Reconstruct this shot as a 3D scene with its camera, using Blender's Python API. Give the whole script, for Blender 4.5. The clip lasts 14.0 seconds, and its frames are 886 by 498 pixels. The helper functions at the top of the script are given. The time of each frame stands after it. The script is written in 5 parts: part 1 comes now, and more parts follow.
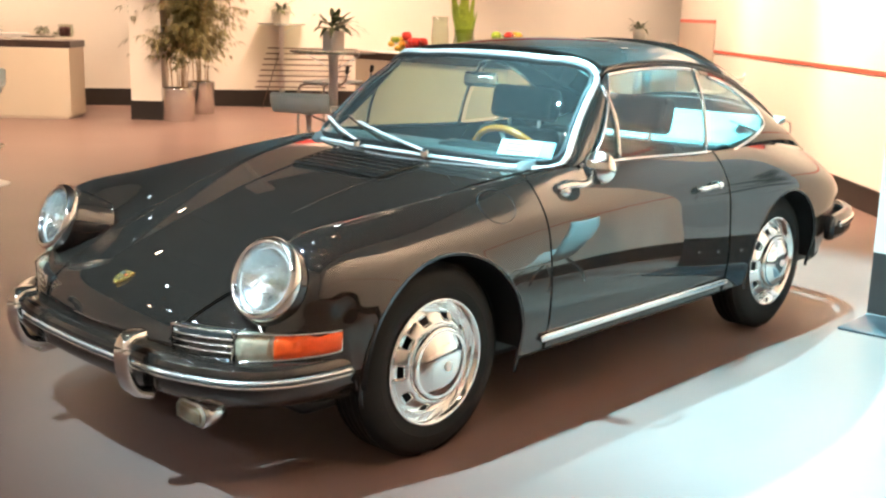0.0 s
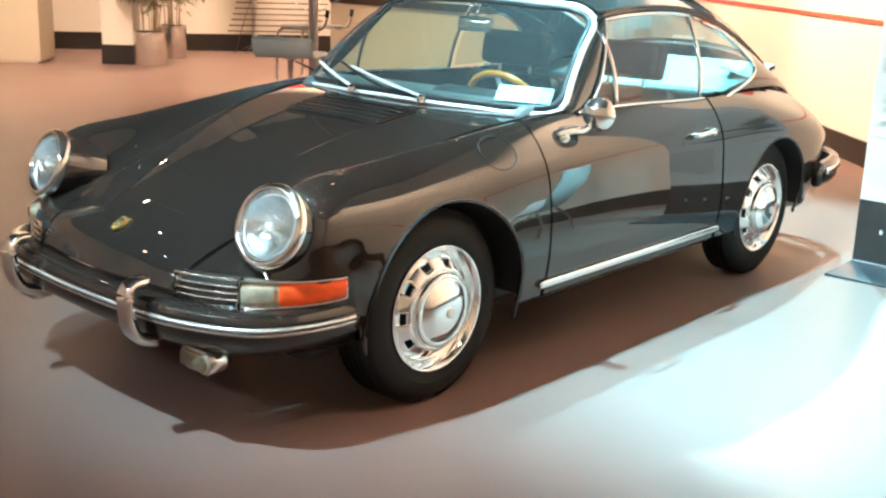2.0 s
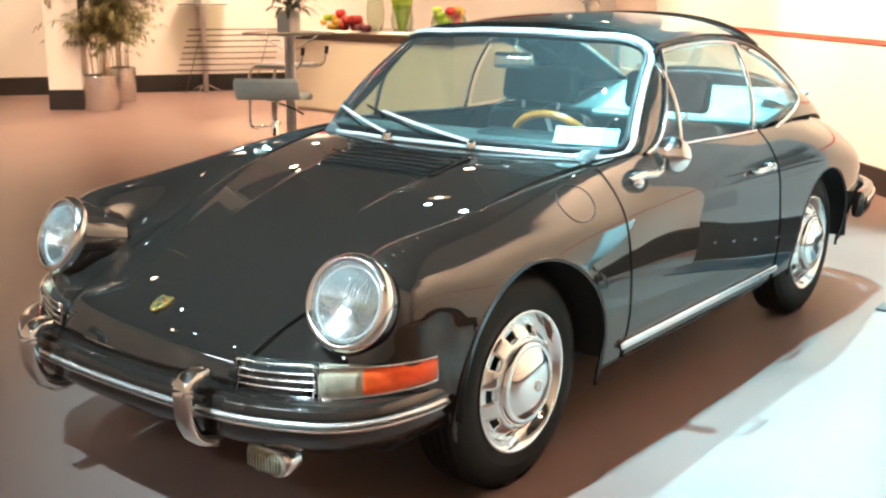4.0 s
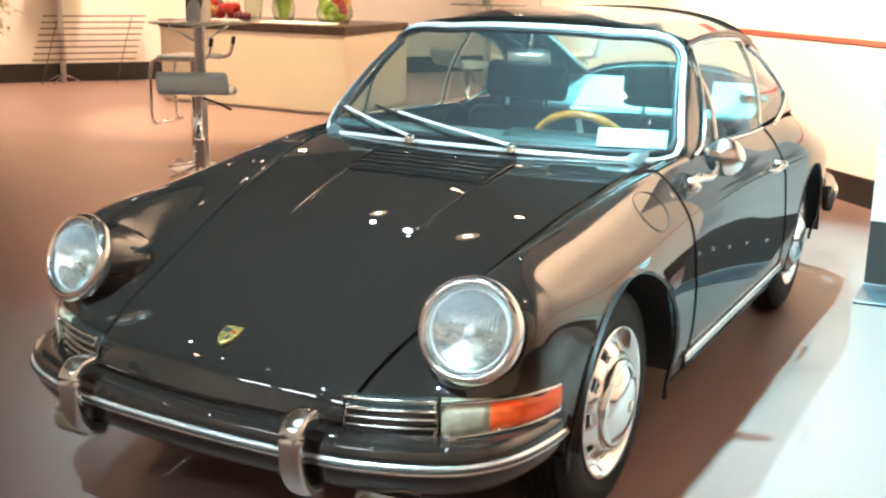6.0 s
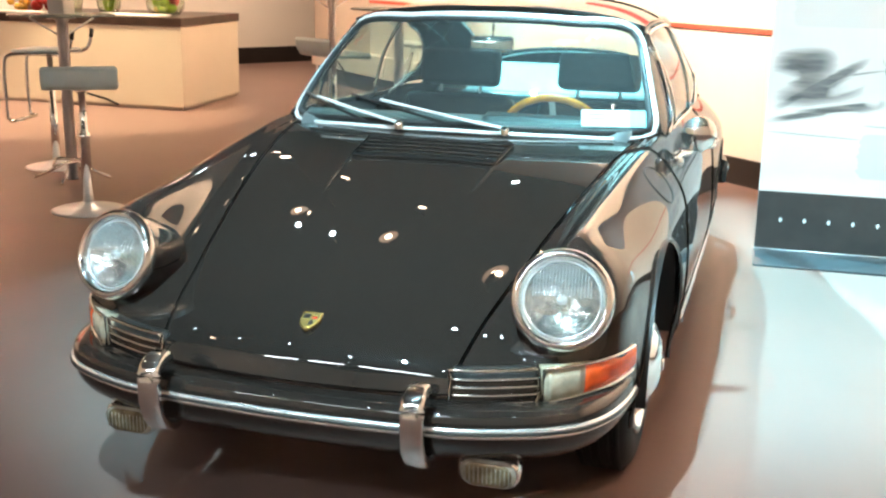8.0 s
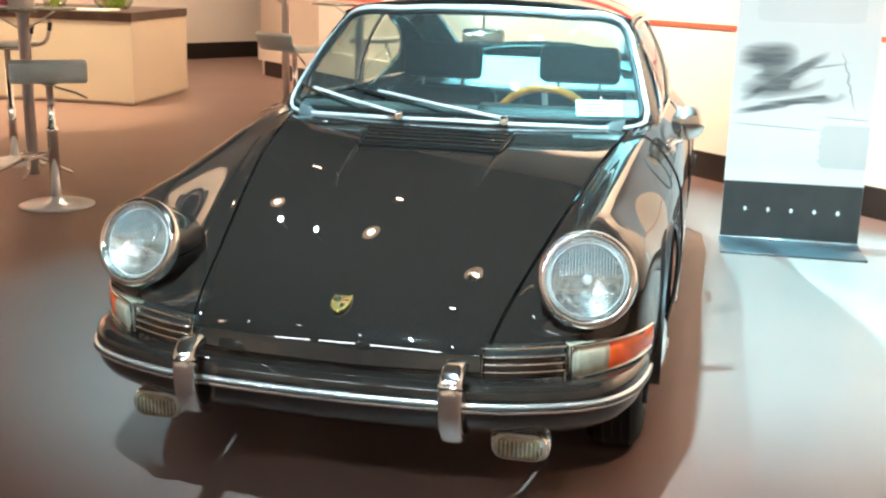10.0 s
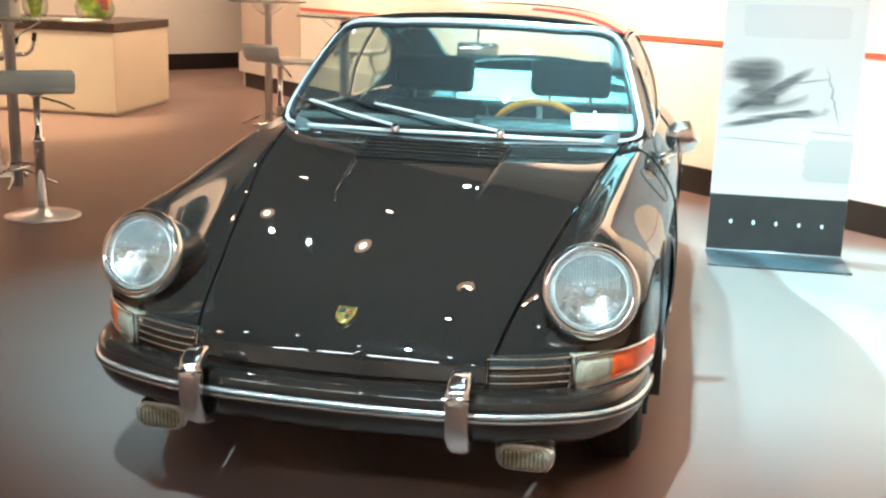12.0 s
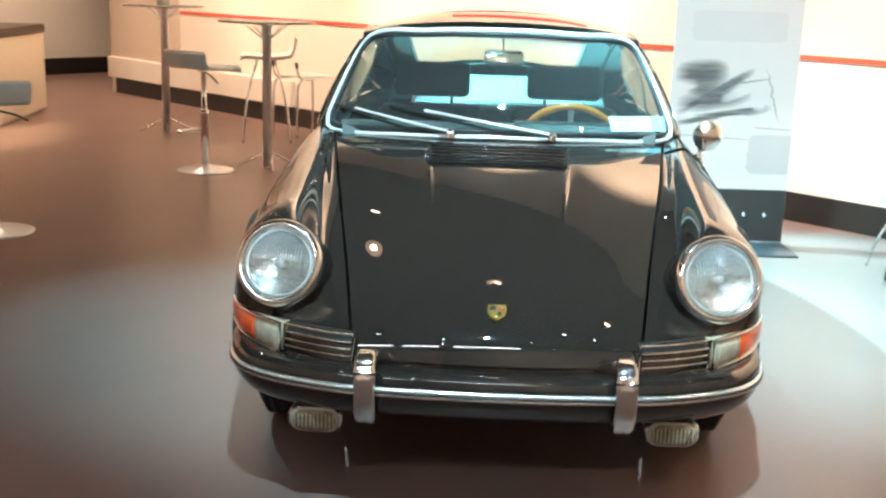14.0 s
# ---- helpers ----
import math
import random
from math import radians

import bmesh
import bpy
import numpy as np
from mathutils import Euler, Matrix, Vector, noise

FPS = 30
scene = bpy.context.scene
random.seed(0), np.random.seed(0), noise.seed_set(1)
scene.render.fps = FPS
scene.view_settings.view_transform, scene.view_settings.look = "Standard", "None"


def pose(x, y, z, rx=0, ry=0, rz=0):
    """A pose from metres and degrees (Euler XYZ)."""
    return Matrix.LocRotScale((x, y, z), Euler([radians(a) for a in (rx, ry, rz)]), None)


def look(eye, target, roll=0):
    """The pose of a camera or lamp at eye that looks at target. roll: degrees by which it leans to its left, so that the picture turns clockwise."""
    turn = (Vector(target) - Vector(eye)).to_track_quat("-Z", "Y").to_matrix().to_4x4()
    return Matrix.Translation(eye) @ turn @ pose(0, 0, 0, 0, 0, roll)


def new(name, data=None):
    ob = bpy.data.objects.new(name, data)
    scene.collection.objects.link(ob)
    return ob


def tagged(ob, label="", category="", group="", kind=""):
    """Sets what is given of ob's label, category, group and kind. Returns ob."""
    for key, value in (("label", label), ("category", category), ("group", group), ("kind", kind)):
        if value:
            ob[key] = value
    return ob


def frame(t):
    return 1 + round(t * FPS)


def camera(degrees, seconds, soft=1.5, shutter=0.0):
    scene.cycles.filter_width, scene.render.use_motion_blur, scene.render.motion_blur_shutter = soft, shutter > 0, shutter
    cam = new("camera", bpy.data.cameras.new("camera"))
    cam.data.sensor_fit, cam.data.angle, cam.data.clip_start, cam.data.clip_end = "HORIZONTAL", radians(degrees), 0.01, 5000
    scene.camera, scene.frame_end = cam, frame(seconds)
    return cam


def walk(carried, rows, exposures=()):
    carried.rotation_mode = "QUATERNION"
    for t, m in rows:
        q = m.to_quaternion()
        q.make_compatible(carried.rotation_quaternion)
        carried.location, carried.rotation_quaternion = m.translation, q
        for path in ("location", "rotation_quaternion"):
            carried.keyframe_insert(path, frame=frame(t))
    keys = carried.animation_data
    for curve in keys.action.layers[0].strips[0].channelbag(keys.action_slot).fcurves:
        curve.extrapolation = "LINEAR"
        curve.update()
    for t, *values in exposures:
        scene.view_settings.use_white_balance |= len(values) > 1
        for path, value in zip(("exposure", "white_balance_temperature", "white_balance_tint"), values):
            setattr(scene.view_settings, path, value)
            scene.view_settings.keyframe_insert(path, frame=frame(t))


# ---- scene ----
cam = camera(44.2, 14.0, 2.4, 0.4)
PATH = [
    (0, (3.002, -2.373, 1.385), (1.659, -0.952, 0.962), 1.5),
    (0.5, (3.0, -2.375, 1.383), (1.656, -0.956, 0.958), 1.7),
    (1, (2.996, -2.38, 1.378), (1.653, -0.963, 0.942), 1.9),
    (1.5, (2.966, -2.395, 1.38), (1.624, -0.98, 0.937), 2.0),
    (2, (2.916, -2.437, 1.379), (1.634, -0.991, 0.863), 1.9),
    (2.5, (2.815, -2.436, 1.378), (1.499, -1.015, 0.88), 2.1),
    (2.7, (2.773, -2.421, 1.376), (1.452, -1.0, 0.888), 1.7),
    (5, (1.999, -2.411, 1.393), (0.898, -0.81, 0.917), 0.6),
    (5.5, (1.849, -2.446, 1.397), (0.77, -0.839, 0.895), 2.2),
    (6, (1.655, -2.587, 1.397), (0.716, -0.889, 0.913), 0.9),
    (6.5, (1.488, -2.671, 1.359), (0.564, -0.965, 0.872), 1.6),
    (7, (1.317, -2.727, 1.396), (0.565, -0.937, 0.917), 0.8),
    (7.5, (1.165, -2.848, 1.388), (0.535, -1.012, 0.905), 0.7),
    (8, (1.052, -2.988, 1.389), (0.485, -1.135, 0.894), 0.9),
    (10.5, (0.84, -3.143, 1.371), (0.407, -1.253, 0.879), 1.1),
    (11, (0.843, -3.14, 1.378), (0.411, -1.246, 0.904), 0.9),
    (11.5, (0.831, -3.152, 1.376), (0.383, -1.262, 0.896), 0.9),
    (12, (0.778, -3.179, 1.375), (0.378, -1.277, 0.9), 1.7),
    (12.5, (0.638, -3.21, 1.36), (0.191, -1.316, 0.899), 2.0),
    (13, (0.406, -3.274, 1.388), (0.172, -1.341, 0.93), 2.5),
    (13.5, (0.198, -3.391, 1.403), (0.021, -1.449, 0.957), 2.6),
    (14, (-0.051, -3.457, 1.396), (-0.119, -1.513, 0.929), 1.7),
]
walk(cam, [(t, look(eye, target, roll)) for t, eye, target, roll in PATH], [(0, 0.3), (2.5, 0.32), (5.5, 0.4), (7.4, 0.4), (8.2, 0.3), (10.5, 0.2), (13.3, 0.2), (14, 0.06)])

import functools

# ---- world and light ----
world = bpy.data.worlds.new("room_air")
scene.world = world
world.use_nodes = True
world.node_tree.nodes["Background"].inputs["Color"].default_value = (1.0, 0.80, 0.62, 1)
world.node_tree.nodes["Background"].inputs["Strength"].default_value = 0.004

WARM = (1.0, 0.71, 0.49)
COOL = (0.32, 0.83, 1.0)
CEILING = 5.4


def spot(name, eye, target, watts, colour, size, blend=0.35, radius=0.05):
    lamp = bpy.data.lights.new(name, "SPOT")
    lamp.energy, lamp.color, lamp.spot_size, lamp.spot_blend, lamp.shadow_soft_size = watts, colour, radians(size), blend, radius
    ob = new(name, lamp)
    ob.matrix_world = look(eye, target)
    return ob


SPOTS = [
    ("car_spot_front", (-0.09, -2.66, 5.08), (0.28, 0.75, 0.0), 3000, (0.50, 0.86, 1.0), 38, 0.9),
    ("car_spot_right", (-2.70, 3.50, 5.10), (1.60, 1.75, 0.0), 11500, COOL, 25, 0.35),
    ("car_spot_left", (-3.45, 3.85, 5.10), (-1.05, 0.8, 0.0), 1700, COOL, 22, 0.9),
    # added fill for the cool floor beside the left flank, no known lamp
    ("side_fill", (0.1, 0.9, 5.0), (1.5, 1.6, 0.0), 3400, COOL, 46, 0.8),
    # added fill that brightens the banner's face, no known lamp
    ("banner_fill", (1.2, -0.8, 5.05), (1.45, 2.9, 0.7), 1500, (0.72, 0.92, 1.0), 20, 0.6),
    ("car_spot_rear", (-0.9, 5.5, 5.05), (0.35, 2.6, 0.3), 4600, COOL, 36, 0.6),
    ("car_spot_warm", (3.60, -1.20, 5.0), (1.05, 0.05, 0.0), 220, (1.0, 0.74, 0.52), 30, 0.95),
]
for n, e, t, w, c, s, b in SPOTS:
    spot(n, e, t, w, c, s, b, 0.035)
# warm downlights: x, y, watts
WARM_SPOTS = [(-3.2, 4.6, 90), (-6.0, 4.6, 280), (-8.0, 3.0, 950), (-7.5, 6.7, 620), (-3.4, 7.6, 330), (-5.8, 10.6, 500), (-5.0, 1.0, 80), (-2.9, -1.6, 45)]
for x, y, w in WARM_SPOTS:
    spot("warm_spot", (x, y, 3.5), (x, y, 0), w, WARM, 110 if x < -5.5 or y > 4 else 76, 0.8, 0.35)
# fill lamps added out of view to brighten the end wall: lamp, aim, watts
END_WASH = [((-10.7, 3.6, 4.2), (-11.9, 4.3, 1.3), 900), ((-8.2, 7.6, 4.2), (-9.25, 8.05, 1.3), 1100)]
for e, t, w in END_WASH:
    spot("wall_wash_fill", e, t, w, WARM, 100, 0.7, 0.2)
spot("warm_spot", (-5.4, 6.0, 3.5), (-5.4, 5.95, 0), 1000, (1.0, 0.78, 0.48), 56, 0.5, 0.06)
# added lamps, out of view, light the striped wall: place along the wall, watts
WASH_FILLS = [(-8.8, 1050), (-6.4, 1900), (-4.0, 3500), (-1.6, 2350), (0.8, 2050), (3.2, 1600)]
WASH_FROM, WASH_TO = (1.75, 5.0), (3.85, 2.6)
for s_, w in WASH_FILLS:
    a, b = pose(0, 0, 0, 0, 0, -45) @ Vector((s_, *WASH_FROM)), pose(0, 0, 0, 0, 0, -45) @ Vector((s_, *WASH_TO))
    spot("wall_wash_fill", a, b, w, WARM, 54, 0.6, 0.08)
# added lamps warm the unseen far wall so that the chrome reflects it
for s_ in (-6.5, -2.5, 1.5):
    a, b = pose(0, 0, 0, 0, 0, -45) @ Vector((s_, -7.4, 4.6)), pose(0, 0, 0, 0, 0, -45) @ Vector((s_, -9.0, 0.9))
    spot("wall_wash_fill", a, b, 120, (1.0, 0.62, 0.36), 70, 0.8, 0.08)
# more added lamps, for the unseen side wall mirrored in the flank
EAST_WASH = [(2.0, 300), (-1.5, 100), (-5.0, 100)]
for d_, w in EAST_WASH:
    a, b = pose(0, 0, 0, 0, 0, -45) @ Vector((4.1, d_, 5.0)), pose(0, 0, 0, 0, 0, -45) @ Vector((6.2, d_, 3.0))
    spot("wall_wash_fill", a, b, w, WARM, 74, 0.55, 0.08)


# ---- materials ----
def mat(name, colour, rough=0.5, metal=0.0, coat=0.0, spec=0.5, bump=0.0, bump_scale=60.0, vary=0.0, vary_scale=3.0, emit=None, glass=0.0, ior=1.45, rand=0.0):
    m = bpy.data.materials.new(name)
    m.use_nodes = True
    nt = m.node_tree
    b = nt.nodes["Principled BSDF"]
    b.inputs["Base Color"].default_value = (*colour, 1)
    b.inputs["Roughness"].default_value = rough
    b.inputs["Metallic"].default_value = metal
    b.inputs["Coat Weight"].default_value = coat
    b.inputs["Coat Roughness"].default_value = 0.02
    b.inputs["Specular IOR Level"].default_value = spec
    b.inputs["IOR"].default_value = ior
    b.inputs["Transmission Weight"].default_value = glass
    if emit:
        b.inputs["Emission Color"].default_value = (*emit[0], 1)
        b.inputs["Emission Strength"].default_value = emit[1]
    tc = nt.nodes.new("ShaderNodeTexCoord")
    if vary or rand:
        hsv = nt.nodes.new("ShaderNodeHueSaturation")
        hsv.inputs["Color"].default_value = (*colour, 1)
        nt.links.new(hsv.outputs["Color"], b.inputs["Base Color"])
        n1 = nt.nodes.new("ShaderNodeTexNoise")
        n1.inputs["Scale"].default_value = vary_scale
        n1.inputs["Detail"].default_value = 6
        nt.links.new(tc.outputs["Object"], n1.inputs["Vector"])
        mr = nt.nodes.new("ShaderNodeMapRange")
        mr.inputs["From Min"].default_value, mr.inputs["From Max"].default_value = 0.3, 0.7
        mr.inputs["To Min"].default_value, mr.inputs["To Max"].default_value = 1 - vary, 1 + vary
        nt.links.new(n1.outputs["Fac"], mr.inputs["Value"])
        last = mr.outputs["Result"]
        if rand:
            g = nt.nodes.new("ShaderNodeNewGeometry")
            r2 = nt.nodes.new("ShaderNodeMapRange")
            r2.inputs["To Min"].default_value, r2.inputs["To Max"].default_value = 1 - rand, 1 + rand
            nt.links.new(g.outputs["Random Per Island"], r2.inputs["Value"])
            mu = nt.nodes.new("ShaderNodeMath")
            mu.operation = "MULTIPLY"
            nt.links.new(last, mu.inputs[0])
            nt.links.new(r2.outputs["Result"], mu.inputs[1])
            last = mu.outputs["Value"]
        nt.links.new(last, hsv.inputs["Value"])
    if bump:
        n2 = nt.nodes.new("ShaderNodeTexNoise")
        n2.inputs["Scale"].default_value = bump_scale
        n2.inputs["Detail"].default_value = 4
        nt.links.new(tc.outputs["Object"], n2.inputs["Vector"])
        bp = nt.nodes.new("ShaderNodeBump")
        bp.inputs["Strength"].default_value = bump
        bp.inputs["Distance"].default_value = 0.01
        nt.links.new(n2.outputs["Fac"], bp.inputs["Height"])
        nt.links.new(bp.outputs["Normal"], b.inputs["Normal"])
    return m


PAINT = mat("slate_paint", (0.0185, 0.0135, 0.0115), 0.40, 0.0, 0.85, 0.012, 0.002, 40)
PAINT.node_tree.nodes["Principled BSDF"].inputs["Coat IOR"].default_value = 1.76
BRIGHT = mat("polished_strip", (0.95, 0.94, 0.92), 0.20, 0.82, bump=0.006, bump_scale=90)
CHROME = mat("chrome", (0.90, 0.90, 0.89), 0.09, 1.0, bump=0.006, bump_scale=90)
SATIN = mat("satin_aluminium", (0.95, 0.95, 0.94), 0.24, 0.45, bump=0.01, bump_scale=200)
BLACK = mat("black_trim", (0.012, 0.012, 0.012), 0.5)
RUBBER = mat("tyre_rubber", (0.010, 0.0095, 0.009), 0.6, spec=0.22, bump=0.08, bump_scale=180, vary=0.2)
VINYL = mat("black_vinyl", (0.018, 0.018, 0.019), 0.45, bump=0.15, bump_scale=260, vary=0.15)
CLOTH = mat("dark_cloth", (0.022, 0.021, 0.020), 0.9, bump=0.3, bump_scale=500, vary=0.2)
SHELF = mat("pale_shelf_vinyl", (0.20, 0.25, 0.25), 0.6, bump=0.1, bump_scale=200, vary=0.08)
DASH = mat("dashboard_vinyl", (0.085, 0.095, 0.095), 0.4, bump=0.1, bump_scale=260, vary=0.12)
GREYTRIM = mat("grey_door_card", (0.10, 0.11, 0.11), 0.6, bump=0.1, bump_scale=200, vary=0.1)
WOODRIM = mat("wooden_rim", (0.58, 0.17, 0.018), 0.25, 0, 0.6, vary=0.25, vary_scale=20)
AMBER = mat("amber_lens", (0.80, 0.095, 0.018), 0.12, 0, 0.6, bump=0.25, bump_scale=140, vary=0.15, vary_scale=30)
CLEARLENS = mat("clear_lens", (0.40, 0.345, 0.26), 0.12, 0, 0.6, bump=0.25, bump_scale=140, vary=0.2, vary_scale=30)
FOGLENS = mat("fog_lens", (0.30, 0.26, 0.21), 0.12, 0, 0.6, bump=0.2, bump_scale=90, vary=0.15, vary_scale=30)
FOGBOWL = mat("fog_bowl", (0.20, 0.145, 0.08), 0.15, 0.3, 0.6, bump=0.5, bump_scale=120, vary=0.35, vary_scale=45)
REDLENS = mat("red_lens", (0.5, 0.02, 0.02), 0.12, 0, 0.6)
REFLECTOR = mat("lamp_reflector", (0.80, 0.80, 0.78), 0.09, 0.95, bump=0.6, bump_scale=38)
GOLD = mat("gold_enamel", (0.74, 0.52, 0.17), 0.22, 0.85, bump=0.3, bump_scale=300)
PAPER = mat("white_card", (0.85, 0.86, 0.86), 0.7)
PAPERBLUE = mat("pale_blue_card", (0.25, 0.62, 0.75), 0.7)


def thin_glass(name, tint, gloss=0.06, milk=0.0, ripple=0.0):
    m = bpy.data.materials.new(name)
    m.use_nodes = True
    nt = m.node_tree
    nt.nodes.clear()
    out = nt.nodes.new("ShaderNodeOutputMaterial")
    tr = nt.nodes.new("ShaderNodeBsdfTransparent")
    tr.inputs["Color"].default_value = (*tint, 1)
    gl = nt.nodes.new("ShaderNodeBsdfGlossy")
    gl.inputs["Roughness"].default_value = 0.015
    if ripple:
        tc = nt.nodes.new("ShaderNodeTexCoord")
        mp = nt.nodes.new("ShaderNodeMapping")
        mp.inputs["Scale"].default_value = (150, 38, 38)
        wv = nt.nodes.new("ShaderNodeTexNoise")
        wv.inputs["Scale"].default_value = 1.0
        bp = nt.nodes.new("ShaderNodeBump")
        bp.inputs["Strength"].default_value = ripple
        bp.inputs["Distance"].default_value = 0.01
        nt.links.new(tc.outputs["Object"], mp.inputs["Vector"])
        nt.links.new(mp.outputs["Vector"], wv.inputs["Vector"])
        nt.links.new(wv.outputs["Fac"], bp.inputs["Height"])
        nt.links.new(bp.outputs["Normal"], gl.inputs["Normal"])
    lw = nt.nodes.new("ShaderNodeLayerWeight")
    lw.inputs["Blend"].default_value = 0.5
    pw = nt.nodes.new("ShaderNodeMath")
    pw.operation = "POWER"
    pw.inputs[1].default_value = 4.0
    fr = nt.nodes.new("ShaderNodeMapRange")
    fr.inputs["To Min"].default_value, fr.inputs["To Max"].default_value = gloss, 1.0
    nt.links.new(lw.outputs["Facing"], pw.inputs[0])
    nt.links.new(pw.outputs["Value"], fr.inputs["Value"])
    mx = nt.nodes.new("ShaderNodeMixShader")
    nt.links.new(fr.outputs["Result"], mx.inputs["Fac"])
    nt.links.new(tr.outputs["BSDF"], mx.inputs[1])
    nt.links.new(gl.outputs["BSDF"], mx.inputs[2])
    last = mx.outputs["Shader"]
    if milk:
        df = nt.nodes.new("ShaderNodeBsdfDiffuse")
        df.inputs["Color"].default_value = (0.8, 0.82, 0.82, 1)
        m2 = nt.nodes.new("ShaderNodeMixShader")
        m2.inputs["Fac"].default_value = milk
        nt.links.new(last, m2.inputs[1])
        nt.links.new(df.outputs["BSDF"], m2.inputs[2])
        last = m2.outputs["Shader"]
    nt.links.new(last, out.inputs["Surface"])
    return m


# slight diffuse share in the car panes imitates the glare veil on them
GLASS = thin_glass("car_glass", (0.78, 0.92, 0.89), 0.08, 0.028)
LENSGLASS = thin_glass("headlamp_glass", (0.97, 0.98, 0.98), 0.09, 0.05, 0.3)
FLUTE = thin_glass("flute_glass", (0.55, 0.58, 0.58), 0.25, 0.25)
TABLEGLASS = thin_glass("table_glass", (0.80, 0.85, 0.74), 0.10, 0.22)
VASEGLASS = thin_glass("vase_glass", (0.90, 0.93, 0.88))

WALLPAINT = mat("warm_wall_paint", (0.78, 0.72, 0.64), 0.6, bump=0.04, bump_scale=300, vary=0.03, vary_scale=0.8)
PANEL = mat("beige_panel", (0.55, 0.46, 0.38), 0.5, vary=0.05, vary_scale=1.2)
LEDGE = mat("cream_ledge", (0.80, 0.74, 0.66), 0.45, vary=0.03)
SKIRT = mat("black_skirting", (0.022, 0.018, 0.016), 0.35, vary=0.2, vary_scale=4)
STRIPE = mat("red_stripe", (0.66, 0.105, 0.065), 0.5)
CEIL = mat("ceiling_paint", (0.040, 0.038, 0.036), 0.8, vary=0.05, vary_scale=1)
FLOOR = mat("brown_vinyl_floor", (0.190, 0.122, 0.105), 0.34, 0, 0, 0.20, bump=0.02, bump_scale=120, vary=0.06, vary_scale=1.5)
COUNTER = mat("cream_laminate", (0.62, 0.54, 0.42), 0.4, vary=0.03, vary_scale=1.5)
COUNTERTOP = mat("dark_wood_top", (0.045, 0.028, 0.022), 0.3, vary=0.3, vary_scale=8)
SLAT = mat("brown_slat", (0.13, 0.08, 0.055), 0.4, vary=0.25, vary_scale=8)
GLASSEDGE = mat("glass_edge", (0.15, 0.145, 0.12), 0.15, vary=0.1, vary_scale=20)
STEEL = mat("brushed_steel", (0.69, 0.70, 0.71), 0.28, 0.7, bump=0.05, bump_scale=150, vary=0.08)
PLANTER = mat("planter_steel", (0.72, 0.70, 0.67), 0.24, 0.92, bump=0.05, bump_scale=150, vary=0.12, vary_scale=4)
SEATPAD = mat("pale_seat_vinyl", (0.55, 0.58, 0.55), 0.35, bump=0.05, bump_scale=200, vary=0.08)
WHITEPLASTIC = mat("white_plastic", (0.80, 0.78, 0.74), 0.3, vary=0.03)
LEAF = mat("bamboo_leaf", (0.20, 0.175, 0.072), 0.5, rand=0.5, vary=0.2, vary_scale=6)
CANE = mat("bamboo_cane", (0.36, 0.23, 0.12), 0.5, vary=0.3, vary_scale=20)
SOIL = mat("potting_soil", (0.03, 0.02, 0.015), 0.95, bump=0.6, bump_scale=80)
CERAMIC = mat("grey_ceramic", (0.55, 0.50, 0.44), 0.35, vary=0.06)


# ---- mesh helpers ----
def mesh_of(name, bm, material, smooth=True):
    me = bpy.data.meshes.new(name)
    bm.normal_update()
    for f in bm.faces:
        f.smooth = smooth
    bm.to_mesh(me)
    bm.free()
    me.materials.append(material)
    return me


def part(name, bm, material, parent, label="", smooth=True):
    ob = new(name, mesh_of(name, bm, material, smooth))
    ob.parent = parent
    if label:
        tagged(ob, label)
    return ob


def thing(name, label, category, group="", at=None, kind=""):
    ob = new(name)
    ob.empty_display_size = 0.1
    if at is not None:
        ob.matrix_world = at
    return tagged(ob, label, category, group, kind)


def solid(name, bm, material, label="", category="", kind="", group="", smooth=False, at=None):
    ob = new(name, mesh_of(name, bm, material, smooth))
    if at is not None:
        ob.matrix_world = at
    return tagged(ob, label, category, group, kind)


def box(x0, x1, y0, y1, z0, z1, bevel=0.0, bm=None, seg=2):
    bm = bm or bmesh.new()
    vs = [bm.verts.new((x, y, z)) for x in (x0, x1) for y in (y0, y1) for z in (z0, z1)]
    fs = [(0, 1, 3, 2), (4, 6, 7, 5), (0, 4, 5, 1), (2, 3, 7, 6), (0, 2, 6, 4), (1, 5, 7, 3)]
    faces = [bm.faces.new([vs[i] for i in f]) for f in fs]
    if bevel:
        es = list({e for f in faces for e in f.edges})
        bmesh.ops.bevel(bm, geom=es, offset=bevel, segments=seg, affect="EDGES", profile=0.5)
    return bm


def lathe(profile, n=32, bm=None, axis="z", centre=(0, 0, 0), turn=None):
    """A surface of revolution about z from (radius, height) pairs."""
    bm = bm or bmesh.new()
    m = Matrix.Translation(centre) @ (turn or Matrix.Identity(4))
    rings = []
    for r, z in profile:
        if r < 1e-5:
            rings.append([bm.verts.new(m @ Vector((0, 0, z)))])
        else:
            rings.append([bm.verts.new(m @ Vector((r * math.cos(a), r * math.sin(a), z))) for a in (2 * math.pi * k / n for k in range(n))])
    for a, b in zip(rings, rings[1:]):
        for k in range(n):
            i, j = k, (k + 1) % n
            if len(a) == 1 and len(b) > 1:
                bm.faces.new((a[0], b[i], b[j]))
            elif len(b) == 1 and len(a) > 1:
                bm.faces.new((a[i], b[0], a[j]))
            elif len(a) > 1:
                bm.faces.new((a[i], b[i], b[j], a[j]))
    bmesh.ops.recalc_face_normals(bm, faces=bm.faces)
    return bm


